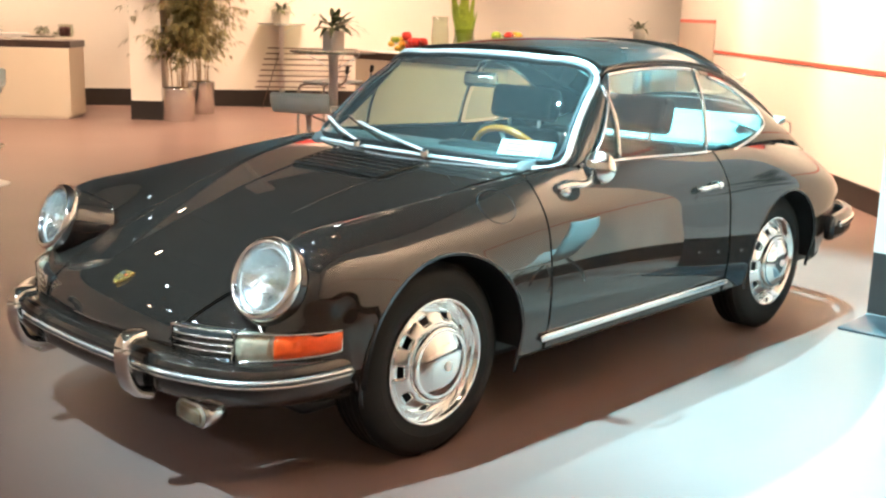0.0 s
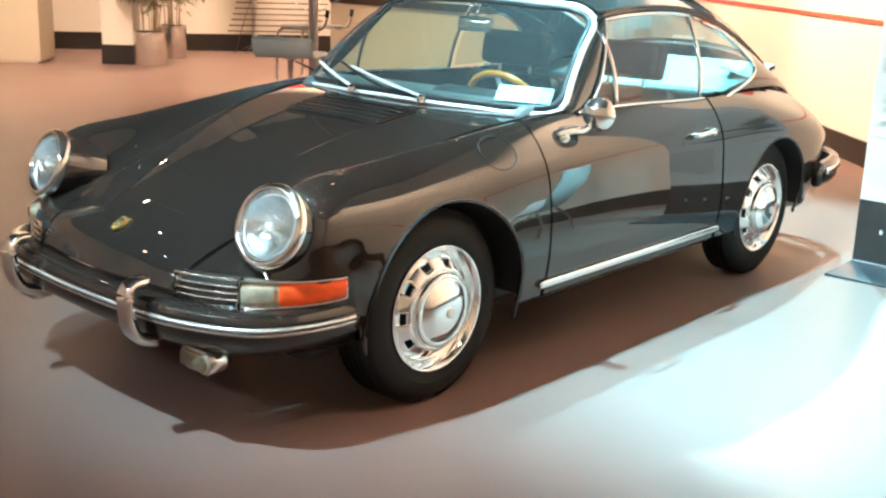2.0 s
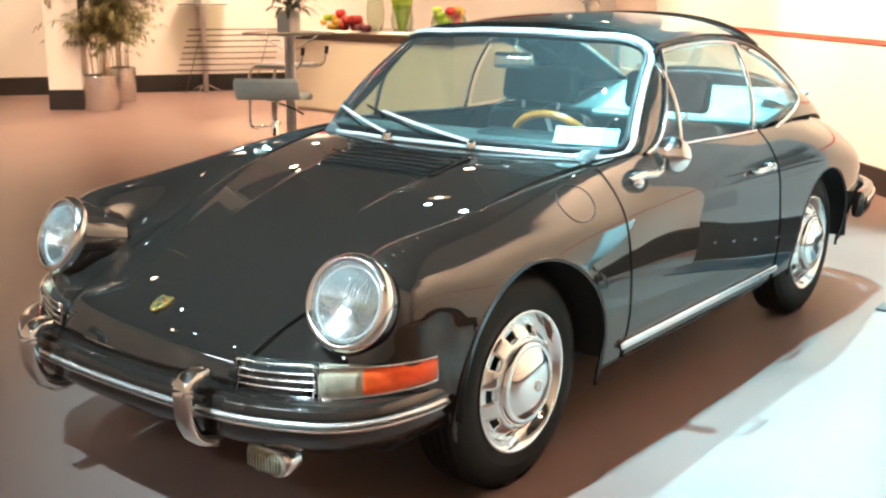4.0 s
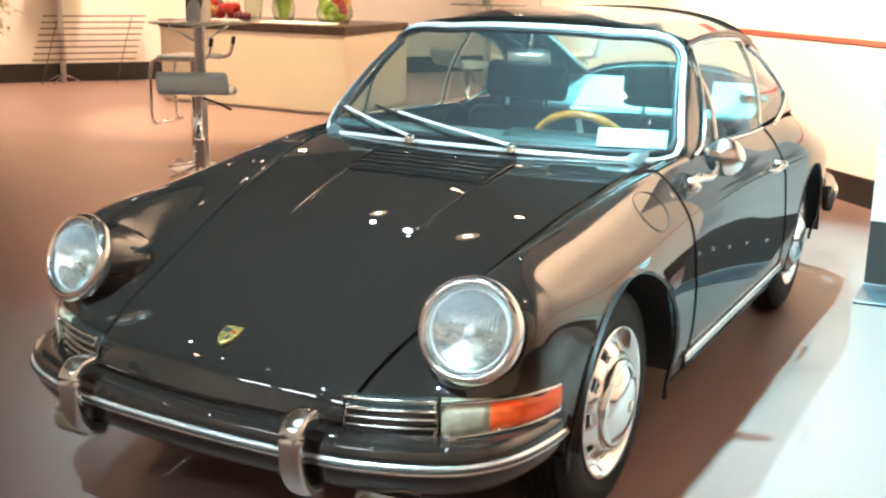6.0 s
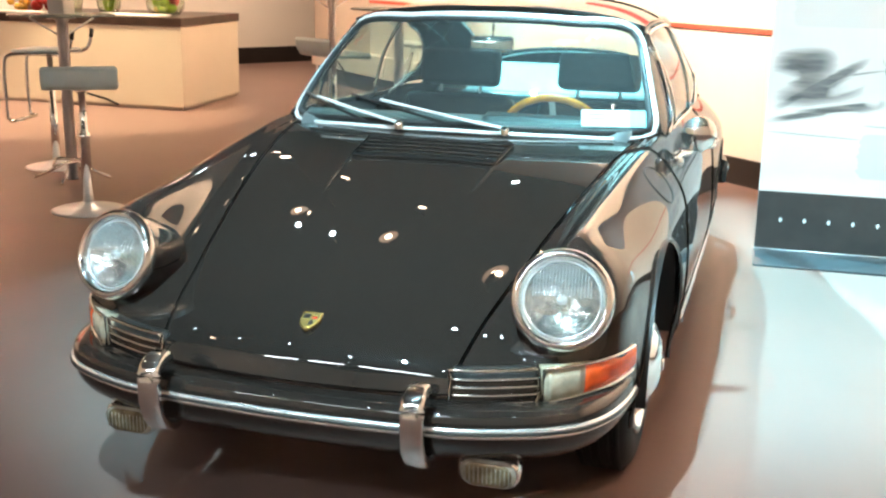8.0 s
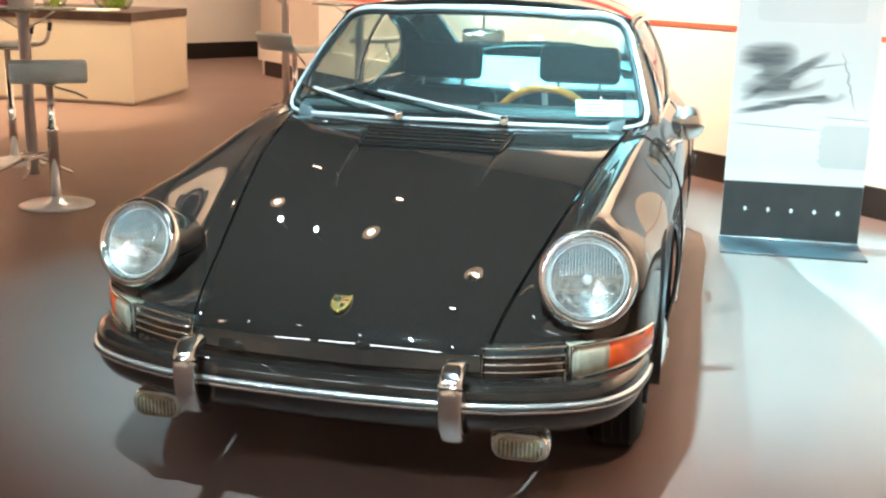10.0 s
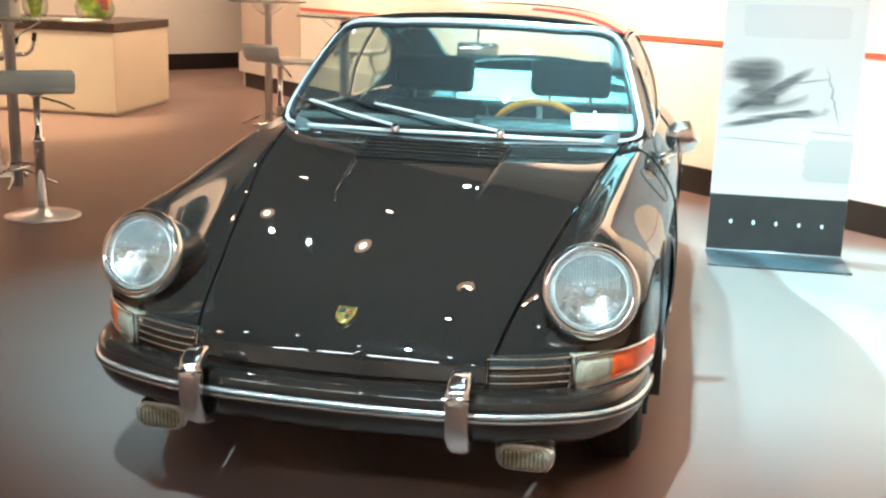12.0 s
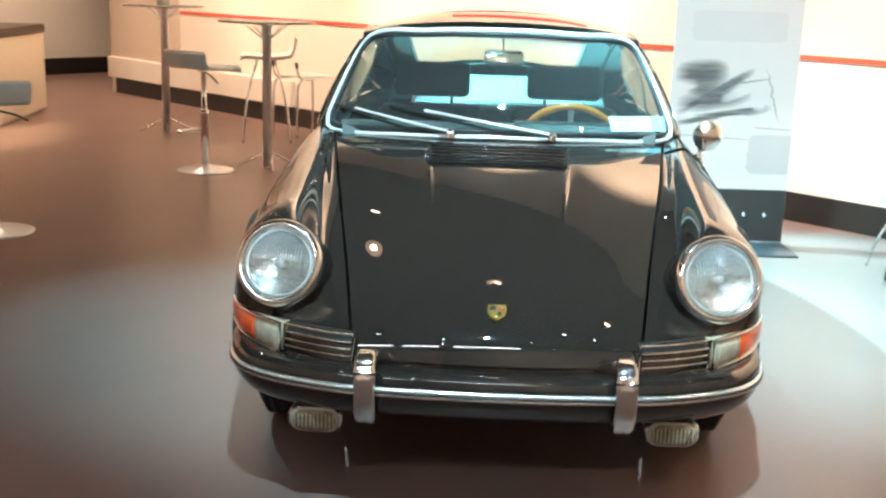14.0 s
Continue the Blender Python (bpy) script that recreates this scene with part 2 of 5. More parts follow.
def smoothed(points, n, closed=False):
    """Catmull-Rom through the points, n samples."""
    p = np.array(points, float)
    k = len(p)
    segs = k if closed else k - 1
    out = []
    total = n if closed else n - 1
    for i in range(n):
        s = segs * i / total
        a = min(int(s), segs - 1)
        f = s - a
        if closed:
            q = [p[(a + d) % k] for d in (-1, 0, 1, 2)]
        else:
            q = [p[max(a - 1, 0)], p[a], p[a + 1], p[min(a + 2, k - 1)]]
        out.append(0.5 * (2 * q[1] + (q[2] - q[0]) * f + (2 * q[0] - 5 * q[1] + 4 * q[2] - q[3]) * f * f + (3 * q[1] - q[0] - 3 * q[2] + q[3]) * f ** 3))
    return [Vector(v) for v in out]


def sweep(points, section, bm=None, closed=False, up=(0, 0, 1), caps=True, taper=None):
    """Sweeps a closed section of (side, up) pairs along points. side is up x way."""
    bm = bm or bmesh.new()
    n = len(points)
    rings = []
    for i, p in enumerate(points):
        a = points[(i - 1) % n] if closed or i else points[i]
        b = points[(i + 1) % n] if closed or i < n - 1 else points[i]
        way = (b - a).normalized()
        side = Vector(up).cross(way)
        if side.length < 1e-4:
            side = Vector((1, 0, 0)).cross(way)
        side.normalize()
        top = way.cross(side).normalized()
        k = taper[i] if taper else 1.0
        rings.append([bm.verts.new(p + k * (s * side + u * top)) for s, u in section])
    m = len(section)
    for i in range(n if closed else n - 1):
        a, b = rings[i], rings[(i + 1) % n]
        for k in range(m):
            bm.faces.new((a[k], a[(k + 1) % m], b[(k + 1) % m], b[k]))
    if caps and not closed:
        bm.faces.new(rings[0])
        bm.faces.new(list(reversed(rings[-1])))
    bmesh.ops.recalc_face_normals(bm, faces=bm.faces)
    return bm


def circle(r, n=8, squash=1.0):
    return [(r * math.cos(2 * math.pi * k / n), squash * r * math.sin(2 * math.pi * k / n)) for k in range(n)]


def tube(points, r, n=8, bm=None, closed=False, up=(0, 0, 1), squash=1.0, taper=None):
    return sweep([Vector(p) for p in points], circle(r, n, squash), bm, closed, up, True, taper)


def rounded(w, h, r, n=4):
    """A rounded rectangle section, centred."""
    out = []
    for cx, cy, a0 in ((w / 2 - r, h / 2 - r, 0), (-w / 2 + r, h / 2 - r, 90), (-w / 2 + r, -h / 2 + r, 180), (w / 2 - r, -h / 2 + r, 270)):
        for k in range(n + 1):
            a = radians(a0 + 90 * k / n)
            out.append((cx + r * math.cos(a), cy + r * math.sin(a)))
    return out


# ---- room ----
# The room stands at 45 degrees to the car: s runs along the striped wall, d across it.
ROOM = pose(0, 0, 0, 0, 0, -45)


def room(s, d, z=0.0):
    return ROOM @ Vector((s, d, z))


WALL_D = 3.854
S0, S1, D0, D1 = -14.6, 6.2, -9.0, 12.0
solid("floor", box(S0 - 0.2, S1 + 0.2, D0 - 0.2, D1 + 0.2, -0.12, 0.0), FLOOR, "smooth grey-brown vinyl floor of the hall", "floor", "structure", at=ROOM)
solid("ceiling", box(S0 - 0.2, S1 + 0.2, D0 - 0.2, D1 + 0.2, CEILING, CEILING + 0.12), CEIL, "dark painted ceiling of the hall", "ceiling", "structure", at=ROOM)
WALL_L = -10.56
solid("wall_north", box(WALL_L, S1, WALL_D, WALL_D + 0.25, 0.0, CEILING), WALLPAINT, "warm white wall with a red stripe", "wall", "structure", at=ROOM)
WEST = ROOM @ pose(-12.38, 0.0, 0, 0, 0, 10.0)
solid("wall_west", box(-0.2, 0.0, -10.0, 13.5, 0.0, CEILING), WALLPAINT, "warm white end wall", "wall", "structure", at=WEST)
solid("wall_far", box(S0, WALL_L + 0.05, D1 - 0.2, D1, 0.0, CEILING), WALLPAINT, "warm white wall at the end of a passage", "wall", "structure", at=ROOM)
solid("wall_south", box(S0, S1, D0 - 0.2, D0, 0.0, CEILING), WALLPAINT, "warm painted wall across the hall", "wall", "structure", at=ROOM)
solid("wall_east", box(S1, S1 + 0.2, D0, D1, 0.0, CEILING), WALLPAINT, "warm white side wall", "wall", "structure", at=ROOM)
solid("baseboard", box(WALL_L + 0.12, S1, WALL_D - 0.02, WALL_D, 0.0, 0.185, 0.004), SKIRT, "black skirting along the striped wall", "skirting", "structure", at=ROOM)
solid("baseboard", box(0.0, 0.02, -9.0, 12.5, 0.0, 0.235, 0.004), SKIRT, "dark brown skirting along the end wall", "skirting", "structure", at=WEST)
solid("trim", box(-8.85, S1, WALL_D - 0.008, WALL_D + 0.001, 1.016, 1.050, 0.002), STRIPE, "thin red stripe along the wall", "stripe", "structure", at=ROOM)
solid("trim", box(WALL_L, -8.85, WALL_D - 0.008, WALL_D + 0.001, 1.345, 1.385, 0.002), STRIPE, "thin red stripe over a beige panel", "stripe", "structure", at=ROOM)
solid("wall_panel", box(WALL_L, -8.85, WALL_D - 0.012, WALL_D + 0.001, 0.44, 1.345, 0.003), PANEL, "beige panel on the wall below a stripe", "wall panel", "structure", at=ROOM)
solid("wall_ledge", box(WALL_L, -6.6, WALL_D - 0.06, WALL_D + 0.001, 0.19, 0.44, 0.008), LEDGE, "low cream ledge along the wall", "ledge", "structure", at=ROOM)

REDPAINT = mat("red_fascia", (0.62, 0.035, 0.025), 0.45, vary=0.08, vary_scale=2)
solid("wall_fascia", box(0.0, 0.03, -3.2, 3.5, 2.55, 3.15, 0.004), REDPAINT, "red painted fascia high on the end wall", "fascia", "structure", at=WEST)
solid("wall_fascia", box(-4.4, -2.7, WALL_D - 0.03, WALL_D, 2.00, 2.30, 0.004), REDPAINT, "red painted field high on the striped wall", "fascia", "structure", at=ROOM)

# ---- car ----
# x to the car's left, y to its tail, front axle at y = 0.
AXLE_R, HUB_Z, TYRE_R = 2.211, 0.312, 0.312
car = thing("sports_car", "dark slate grey classic sports coupe with chrome trim", "car")


def along(keys):
    """A smooth curve through keys of (u, x, y, z)."""
    k = np.array(keys, float)
    u, p = k[:, 0], k[:, 1:]
    m = np.zeros_like(p)
    d = (p[1:] - p[:-1]) / (u[1:] - u[:-1])[:, None]
    m[0], m[-1] = d[0], d[-1]
    for i in range(1, len(u) - 1):
        h0, h1 = u[i] - u[i - 1], u[i + 1] - u[i]
        m[i] = (d[i - 1] * h1 + d[i] * h0) / (h0 + h1)

    def at(s):
        s = min(max(s, u[0]), u[-1])
        i = min(int(np.searchsorted(u, s, side="right")) - 1, len(u) - 2)
        h = u[i + 1] - u[i]
        f = (s - u[i]) / h
        return (2 * f ** 3 - 3 * f * f + 1) * p[i] + (f ** 3 - 2 * f * f + f) * h * m[i] + (3 * f * f - 2 * f ** 3) * p[i + 1] + (f ** 3 - f * f) * h * m[i + 1]

    return at


def eased(keys):
    """The same, with the bends spread over a short run so that reflections flow."""
    at = along(keys)

    @functools.lru_cache(maxsize=None)
    def mean(s):
        w = 0.24 * min(max((s - 3.6) / 0.9, 0.0), 1.0) * min(max((6.7 - s) / 0.5, 0.0), 1.0)
        return at(s) if w < 1e-3 else sum(at(s + w * k / 4) * (5 - abs(k)) for k in range(-4, 5)) / 25.0

    return mean


CENTRE = eased([(0, 0, -0.66, 0.275), (1, 0, -0.735, 0.335), (2, 0, -0.752, 0.435), (2.4, 0, -0.728, 0.492), (3, 0, -0.652, 0.548), (4, 0, -0.42, 0.642), (5, 0, 0.0, 0.770), (5.5, 0, 0.215, 0.815), (6, 0, 0.43, 0.848), (6.6, 0, 0.62, 0.868),
                (9, 0, 2.25, 0.99), (10, 0, 2.75, 0.845), (11, 0, 3.08, 0.665), (12, 0, 3.20, 0.47)])
HOODLINE = eased([(0, 0.37, -0.64, 0.275), (1, 0.38, -0.705, 0.335), (2, 0.382, -0.712, 0.435), (2.4, 0.388, -0.690, 0.478), (3, 0.402, -0.615, 0.527), (4, 0.436, -0.42, 0.602), (5, 0.515, 0.0, 0.738), (5.5, 0.555, 0.225, 0.795), (6, 0.590, 0.45, 0.834), (6.6, 0.62, 0.64, 0.852),
                  (9, 0.42, 2.25, 0.93), (10, 0.40, 2.75, 0.80), (11, 0.36, 3.06, 0.64), (12, 0.32, 3.17, 0.46)])
VALLEY = eased([(0, 0.47, -0.61, 0.275), (1, 0.49, -0.67, 0.335), (2, 0.49, -0.685, 0.435), (2.4, 0.492, -0.668, 0.475), (3, 0.495, -0.60, 0.522), (4, 0.505, -0.415, 0.615), (5, 0.558, 0.0, 0.758), (6, 0.622, 0.45, 0.842), (6.6, 0.645, 0.66, 0.856),
                (9, 0.56, 2.25, 0.89), (10, 0.53, 2.75, 0.78), (11, 0.47, 3.05, 0.63), (12, 0.42, 3.15, 0.46)])
CROWN = eased([(0, 0.61, -0.53, 0.275), (1, 0.625, -0.59, 0.335), (2, 0.622, -0.605, 0.435), (2.4, 0.618, -0.602, 0.472), (3, 0.606, -0.575, 0.525), (3.5, 0.600, -0.50, 0.66), (4, 0.600, -0.445, 0.752), (4.5, 0.613, -0.21, 0.780), (5, 0.632, 0.0, 0.803), (6, 0.670, 0.45, 0.849), (6.6, 0.684, 0.70, 0.864), (7, 0.695, 1.0, 0.868),
               (8, 0.695, 1.65, 0.852), (9, 0.69, 2.2, 0.845), (10, 0.65, 2.70, 0.755), (11, 0.575, 3.02, 0.61), (12, 0.50, 3.12, 0.45)])
SHOULDER = eased([(0, 0.69, -0.42, 0.275), (1, 0.725, -0.47, 0.335), (2, 0.735, -0.485, 0.435), (2.4, 0.735, -0.49, 0.48), (3, 0.727, -0.498, 0.54), (3.5, 0.724, -0.490, 0.625), (4, 0.722, -0.425, 0.695), (4.5, 0.735, -0.21, 0.70), (5, 0.752, 0.0, 0.715), (6, 0.775, 0.45, 0.735), (6.6, 0.782, 0.70, 0.74), (7, 0.785, 1.0, 0.74),
                  (8, 0.782, 1.65, 0.73), (9, 0.795, 2.2, 0.72), (10, 0.76, 2.70, 0.65), (11, 0.67, 3.00, 0.56), (12, 0.59, 3.09, 0.45)])
FLANK = eased([(0, 0.70, -0.36, 0.275), (1, 0.74, -0.40, 0.335), (2, 0.757, -0.41, 0.43), (2.4, 0.760, -0.41, 0.47), (3, 0.760, -0.40, 0.52), (3.5, 0.762, -0.37, 0.55), (4, 0.768, -0.32, 0.575), (4.5, 0.785, -0.16, 0.58), (5, 0.797, 0.0, 0.58), (6, 0.806, 0.45, 0.58), (7, 0.808, 1.0, 0.58),
               (8, 0.806, 1.65, 0.57), (9, 0.812, 2.2, 0.57), (10, 0.775, 2.68, 0.53), (11, 0.69, 2.96, 0.49), (12, 0.61, 3.05, 0.43)])
WAIST = eased([(0, 0.70, -0.33, 0.275), (1, 0.745, -0.36, 0.335), (2, 0.762, -0.37, 0.38), (3, 0.768, -0.36, 0.42), (4, 0.778, -0.29, 0.40), (5, 0.800, 0.0, 0.40), (6, 0.809, 0.45, 0.40), (7, 0.810, 1.0, 0.40),
               (8, 0.809, 1.65, 0.40), (9, 0.808, 2.2, 0.40), (10, 0.77, 2.66, 0.39), (11, 0.68, 2.92, 0.38), (12, 0.60, 3.00, 0.37)])
SILL = eased([(0, 0.69, -0.31, 0.27), (1, 0.735, -0.33, 0.285), (2, 0.75, -0.34, 0.30), (3, 0.755, -0.33, 0.30), (4, 0.76, -0.26, 0.28), (5, 0.775, 0.0, 0.258), (6, 0.786, 0.45, 0.262), (7, 0.789, 1.0, 0.265),
              (8, 0.789, 1.65, 0.268), (9, 0.778, 2.2, 0.272), (10, 0.74, 2.64, 0.27), (11, 0.65, 2.89, 0.29), (12, 0.57, 2.97, 0.30)])
RAILS = [CENTRE, HOODLINE, VALLEY, CROWN, SHOULDER, FLANK, WAIST, SILL]


def skin(u, v, sign=1):
    """A point of the body: u from nose to tail, v from the centre line (0) over the crown (3) down to the sill (7)."""
    p = [r(u) for r in RAILS]
    i = min(int(v), 6)
    f = v - i
    if i == 0:
        # the lids are evenly crowned from edge to edge
        c, h = p[0], p[1]
        return Vector((sign * h[0] * f, c[1] + (h[1] - c[1]) * f * f, c[2] + (h[2] - c[2]) * f * f))
    q0, q1, q2, q3 = p[i - 1], p[i], p[i + 1], p[min(i + 2, 7)]
    # knots spaced by distance keep the section free of overshoot
    d = [max(np.linalg.norm(b - a), 1e-3) ** 0.5 for a, b in ((q0, q1), (q1, q2), (q2, q3))]
    m1 = (q1 - q0) / d[0] - (q2 - q0) / (d[0] + d[1]) + (q2 - q1) / d[1]
    m2 = (q2 - q1) / d[1] - (q3 - q1) / (d[1] + d[2]) + (q3 - q2) / d[2] if i < 6 else (q2 - q1) / d[1]
    m1, m2 = m1 * d[1], m2 * d[1]
    r = (2 * f ** 3 - 3 * f * f + 1) * q1 + (f ** 3 - 2 * f * f + f) * m1 + (3 * f * f - 2 * f ** 3) * q2 + (f ** 3 - f * f) * m2
    return Vector((sign * r[0], r[1], r[2]))


def grid(fn, us, vs, rim=0.007, arches=(), drop=None):
    """A sheet of fn(u, v) with its rim turned in; arches (y, z, radius) are cut out of it."""
    bm = bmesh.new()
    pts = [[fn(u, v) for v in vs] for u in us]
    inside = [[any(math.hypot(p.y - y, p.z - z) < r for y, z, r in arches) for p in row] for row in pts]
    verts = {}

    def vert(i, j):
        if (i, j) not in verts:
            verts[i, j] = bm.verts.new(pts[i][j])
        return verts[i, j]

    for i in range(len(us) - 1):
        for j in range(len(vs) - 1):
            quad = ((i, j), (i + 1, j), (i + 1, j + 1), (i, j + 1))
            if all(inside[a][b] for a, b in quad) or (drop and drop((us[i] + us[i + 1]) / 2, (vs[j] + vs[j + 1]) / 2)):
                continue
            bm.faces.new([vert(a, b) for a, b in quad])
    for (i, j), v in verts.items():
        if inside[i][j]:
            for y, z, r in arches:
                off = Vector((0, v.co.y - y, v.co.z - z))
                if 1e-4 < off.length < r:
                    v.co += off.normalized() * (r - off.length)
    bm.normal_update()
    if rim:
        edges = [e for e in bm.edges if e.is_boundary]
        for e in edges:
            e.smooth = False
        normals = {v: v.normal.copy() for e in edges for v in e.verts}
        ext = bmesh.ops.extrude_edge_only(bm, edges=edges)["geom"]
        fresh = [g for g in ext if isinstance(g, bmesh.types.BMVert)]
        by_place = {}
        for v, n in normals.items():
            by_place[v.co.to_tuple(5)] = n
        for v in fresh:
            v.co -= rim * by_place.get(v.co.to_tuple(5), Vector((0, 0, 1)))
    return bm


def steps(a, b, n):
    return [a + (b - a) * k / n for k in range(n + 1)]


def outward(bm, sign):
    bm.normal_update()
    if sign < 0:
        bmesh.ops.reverse_faces(bm, faces=bm.faces)
    return bm


FRONT_ARCH = [(0.012, 0.318, 0.345)]
REAR_ARCH = [(AXLE_R, 0.315, 0.335)]
G = 0.006   # half a shut line, in steps of v


def both(v, u):
    return skin(u, abs(v), 1 if v >= 0 else -1)


def lid(u, v):
    """The luggage lid, with two faint pressed lines running forward from the air grille."""
    p = both(v, u)
    f = min(max((u - 4.55) / 0.6, 0.0), 1.0) * min(max((5.56 - u) / 0.06, 0.0), 1.0)
    p.z += 0.0038 * f * math.exp(-((abs(v) - 0.42) / 0.012) ** 2)
    return p


LID_V = sorted({round(v, 4) for v in steps(-0.985, 0.985, 36)} | {round(s * (0.42 + d), 4) for s in (-1, 1) for d in steps(-0.024, 0.024, 12)})
hood = part("hood", grid(lid, steps(2.0, 6.5, 66), LID_V, 0.004), PAINT, car, "long dark grey luggage lid")
part("nose_panel", grid(lambda u, v: both(v, u), steps(0.0, 1.97, 12), steps(-1.0, 1.0, 24)), PAINT, car)
for side, sg in (("left", 1), ("right", -1)):
    sk = (lambda s: lambda u, v: skin(u, v, s))(sg)
    part("front_fender", outward(grid(sk, steps(0.0, 6.0683, 96), steps(1.015, 7.0, 72), 0.004, arches=FRONT_ARCH), sg), PAINT, car)
    part("cowl_side", outward(grid(sk, steps(6.069, 6.62, 10), steps(1.0, 2.97, 20)), sg), PAINT, car)
    part("rocker_panel", outward(grid(sk, steps(6.066, 8.05, 26), steps(6.575, 7.0, 8)), sg), PAINT, car)
    door = part("door", outward(grid(sk, steps(6.0693, 8.0515, 30), steps(2.98, 6.56, 30), 0.003), sg), PAINT, car, "closed dark grey car door")
    part("rear_quarter", outward(grid(sk, steps(8.0525, 12.0, 60), steps(1.0, 7.0, 60), 0.004, arches=REAR_ARCH, drop=lambda u, v: u < 9.1 and v < 2.98), sg), PAINT, car)
    if sg > 0:
        door_left = door
    else:
        door_right = door
part("engine_lid", grid(lambda u, v: both(v, u), steps(9.9, 12.0, 24), steps(-0.98, 0.98, 20)), PAINT, car)


def lip(y, z, r, sg, a0, a1):
    """The rolled edge of a wheel arch, laid on the flank."""
    pts = []
    for k in range(41):
        a = radians(a0 + (a1 - a0) * k / 40)
        py, pz = y + r * math.cos(a), z + r * math.sin(a)
        best = min((abs(skin(u, 5.5).y - py), u) for u in steps(3.2, 11.5, 160))[1]
        lo = min(((skin(best, v).z - pz) ** 2, v) for v in steps(3.6, 6.99, 80))[1]
        p = skin(best, lo, sg)
        pts.append(Vector((p.x - 0.004 * sg, py, pz)))
    return tube(pts, 0.007, 8)


for sg in (1, -1):
    part("arch_lip", lip(*FRONT_ARCH[0], sg, -18, 192), PAINT, car)
    part("arch_lip", lip(*REAR_ARCH[0], sg, -12, 192), PAINT, car)
    for y, z, r in FRONT_ARCH + REAR_ARCH:
        well = bmesh.new()
        rows = []
        for x in (0.79, 0.45):
            rows.append([well.verts.new((sg * x, y + (r + 0.004) * math.cos(radians(a)), z + (r + 0.004) * math.sin(radians(a)))) for a in range(-4, 185, 6)])
        for k in range(len(rows[0]) - 1):
            well.faces.new((rows[0][k], rows[0][k + 1], rows[1][k + 1], rows[1][k]))
        well.faces.new(rows[1])
        part("wheel_well", well, BLACK, car)
part("underbody", box(-0.60, 0.60, -0.42, 3.0, 0.19, 0.30, 0.03), BLACK, car)
part("floor_pan", box(-0.775, 0.775, 0.37, 1.86, 0.302, 0.33, 0.01), CLOTH, car)

# upper body: belt to roof rail
BELT = along([(0.62, 0.690, 0.62, 0.862), (1.0, 0.692, 1.0, 0.868), (1.65, 0.690, 1.65, 0.852), (2.2, 0.672, 2.2, 0.86), (2.5, 0.63, 2.5, 0.84), (2.9, 0.52, 2.9, 0.74)])
EAVE = along([(0.62, 0.68, 0.62, 0.866), (0.72, 0.655, 0.73, 0.882), (0.86, 0.607, 0.88, 1.02), (1.0, 0.563, 1.04, 1.165), (1.15, 0.556, 1.15, 1.193), (1.35, 0.563, 1.35, 1.206), (1.65, 0.565, 1.65, 1.196), (1.95, 0.560, 1.95, 1.145), (2.2, 0.552, 2.2, 1.062), (2.45, 0.54, 2.45, 0.955), (2.9, 0.46, 2.9, 0.76)])
RIDGE = along([(0.98, 0, 1.03, 1.232), (1.15, 0, 1.15, 1.262), (1.35, 0, 1.35, 1.285), (1.65, 0, 1.65, 1.292), (1.95, 0, 1.95, 1.270), (2.2, 0, 2.2, 1.214), (2.45, 0, 2.45, 1.115), (2.7, 0, 2.7, 0.965), (2.9, 0, 2.9, 0.80)])


def side_glass(y, s, sg=1, out=0.0):
    a, b = BELT(y), EAVE(y)
    p = a + (b - a) * s
    return Vector((sg * (p[0] + 0.028 * math.sin(math.pi * s) + out), p[1], p[2]))


def roof(y, v):
    e, r = EAVE(y), RIDGE(y)
    s = abs(v)
    x = e[0] * s
    z = r[2] + (e[2] - r[2]) * (0.42 * s ** 2 + 0.58 * s ** 5)
    yy = r[1] + (e[1] - r[1]) * s ** 2
    return Vector((x if v >= 0 else -x, yy, z))


part("roof", grid(lambda u, v: roof(u, v), steps(1.045, 1.93, 26), steps(-1.0, 1.0, 40), 0.02), PAINT, car)
part("rear_frame", grid(lambda u, v: roof(u, v), steps(1.93, 2.88, 28), steps(-1.0, 1.0, 40), 0.012, drop=lambda u, v: 1.99 < u < 2.655 and abs(v) < 0.80), PAINT, car)
rear_window = part("rear_window", grid(lambda u, v: roof(u, v) - Vector((0, 0, 0.004)), steps(1.985, 2.66, 16), steps(-0.81, 0.81, 24), 0), GLASS, car)
ring = [roof(y, v) for y, v in [(1.985, v) for v in steps(-0.80, 0.80, 16)] + [(y, 0.81) for y in steps(2.0, 2.645, 10)] + [(2.66, v) for v in steps(0.80, -0.80, 16)] + [(y, -0.81) for y in steps(2.645, 2.0, 10)]]
part("window_trim", tube(ring, 0.009, 6, closed=True), CHROME, rear_window, "chrome rear window surround")
part("headliner", grid(lambda u, v: roof(u, v) - Vector((0, 0, 0.022)), steps(1.08, 1.96, 16), steps(-0.97, 0.97, 24), 0), GREYTRIM, car)

# windscreen: lower edge, upper edge
WS_LOW = along([(-1, -0.668, 0.715, 0.862), (-0.93, -0.630, 0.672, 0.858), (-0.5, -0.345, 0.548, 0.862), (0, 0, 0.505, 0.868), (0.5, 0.345, 0.548, 0.862), (0.93, 0.630, 0.672, 0.858), (1, 0.668, 0.715, 0.862)])
WS_TOP = along([(-1, -0.552, 1.060, 1.168), (-0.93, -0.525, 1.048, 1.192), (-0.5, -0.29, 1.022, 1.222), (0, 0, 1.010, 1.230), (0.5, 0.29, 1.022, 1.222), (0.93, 0.525, 1.048, 1.192), (1, 0.552, 1.060, 1.168)])


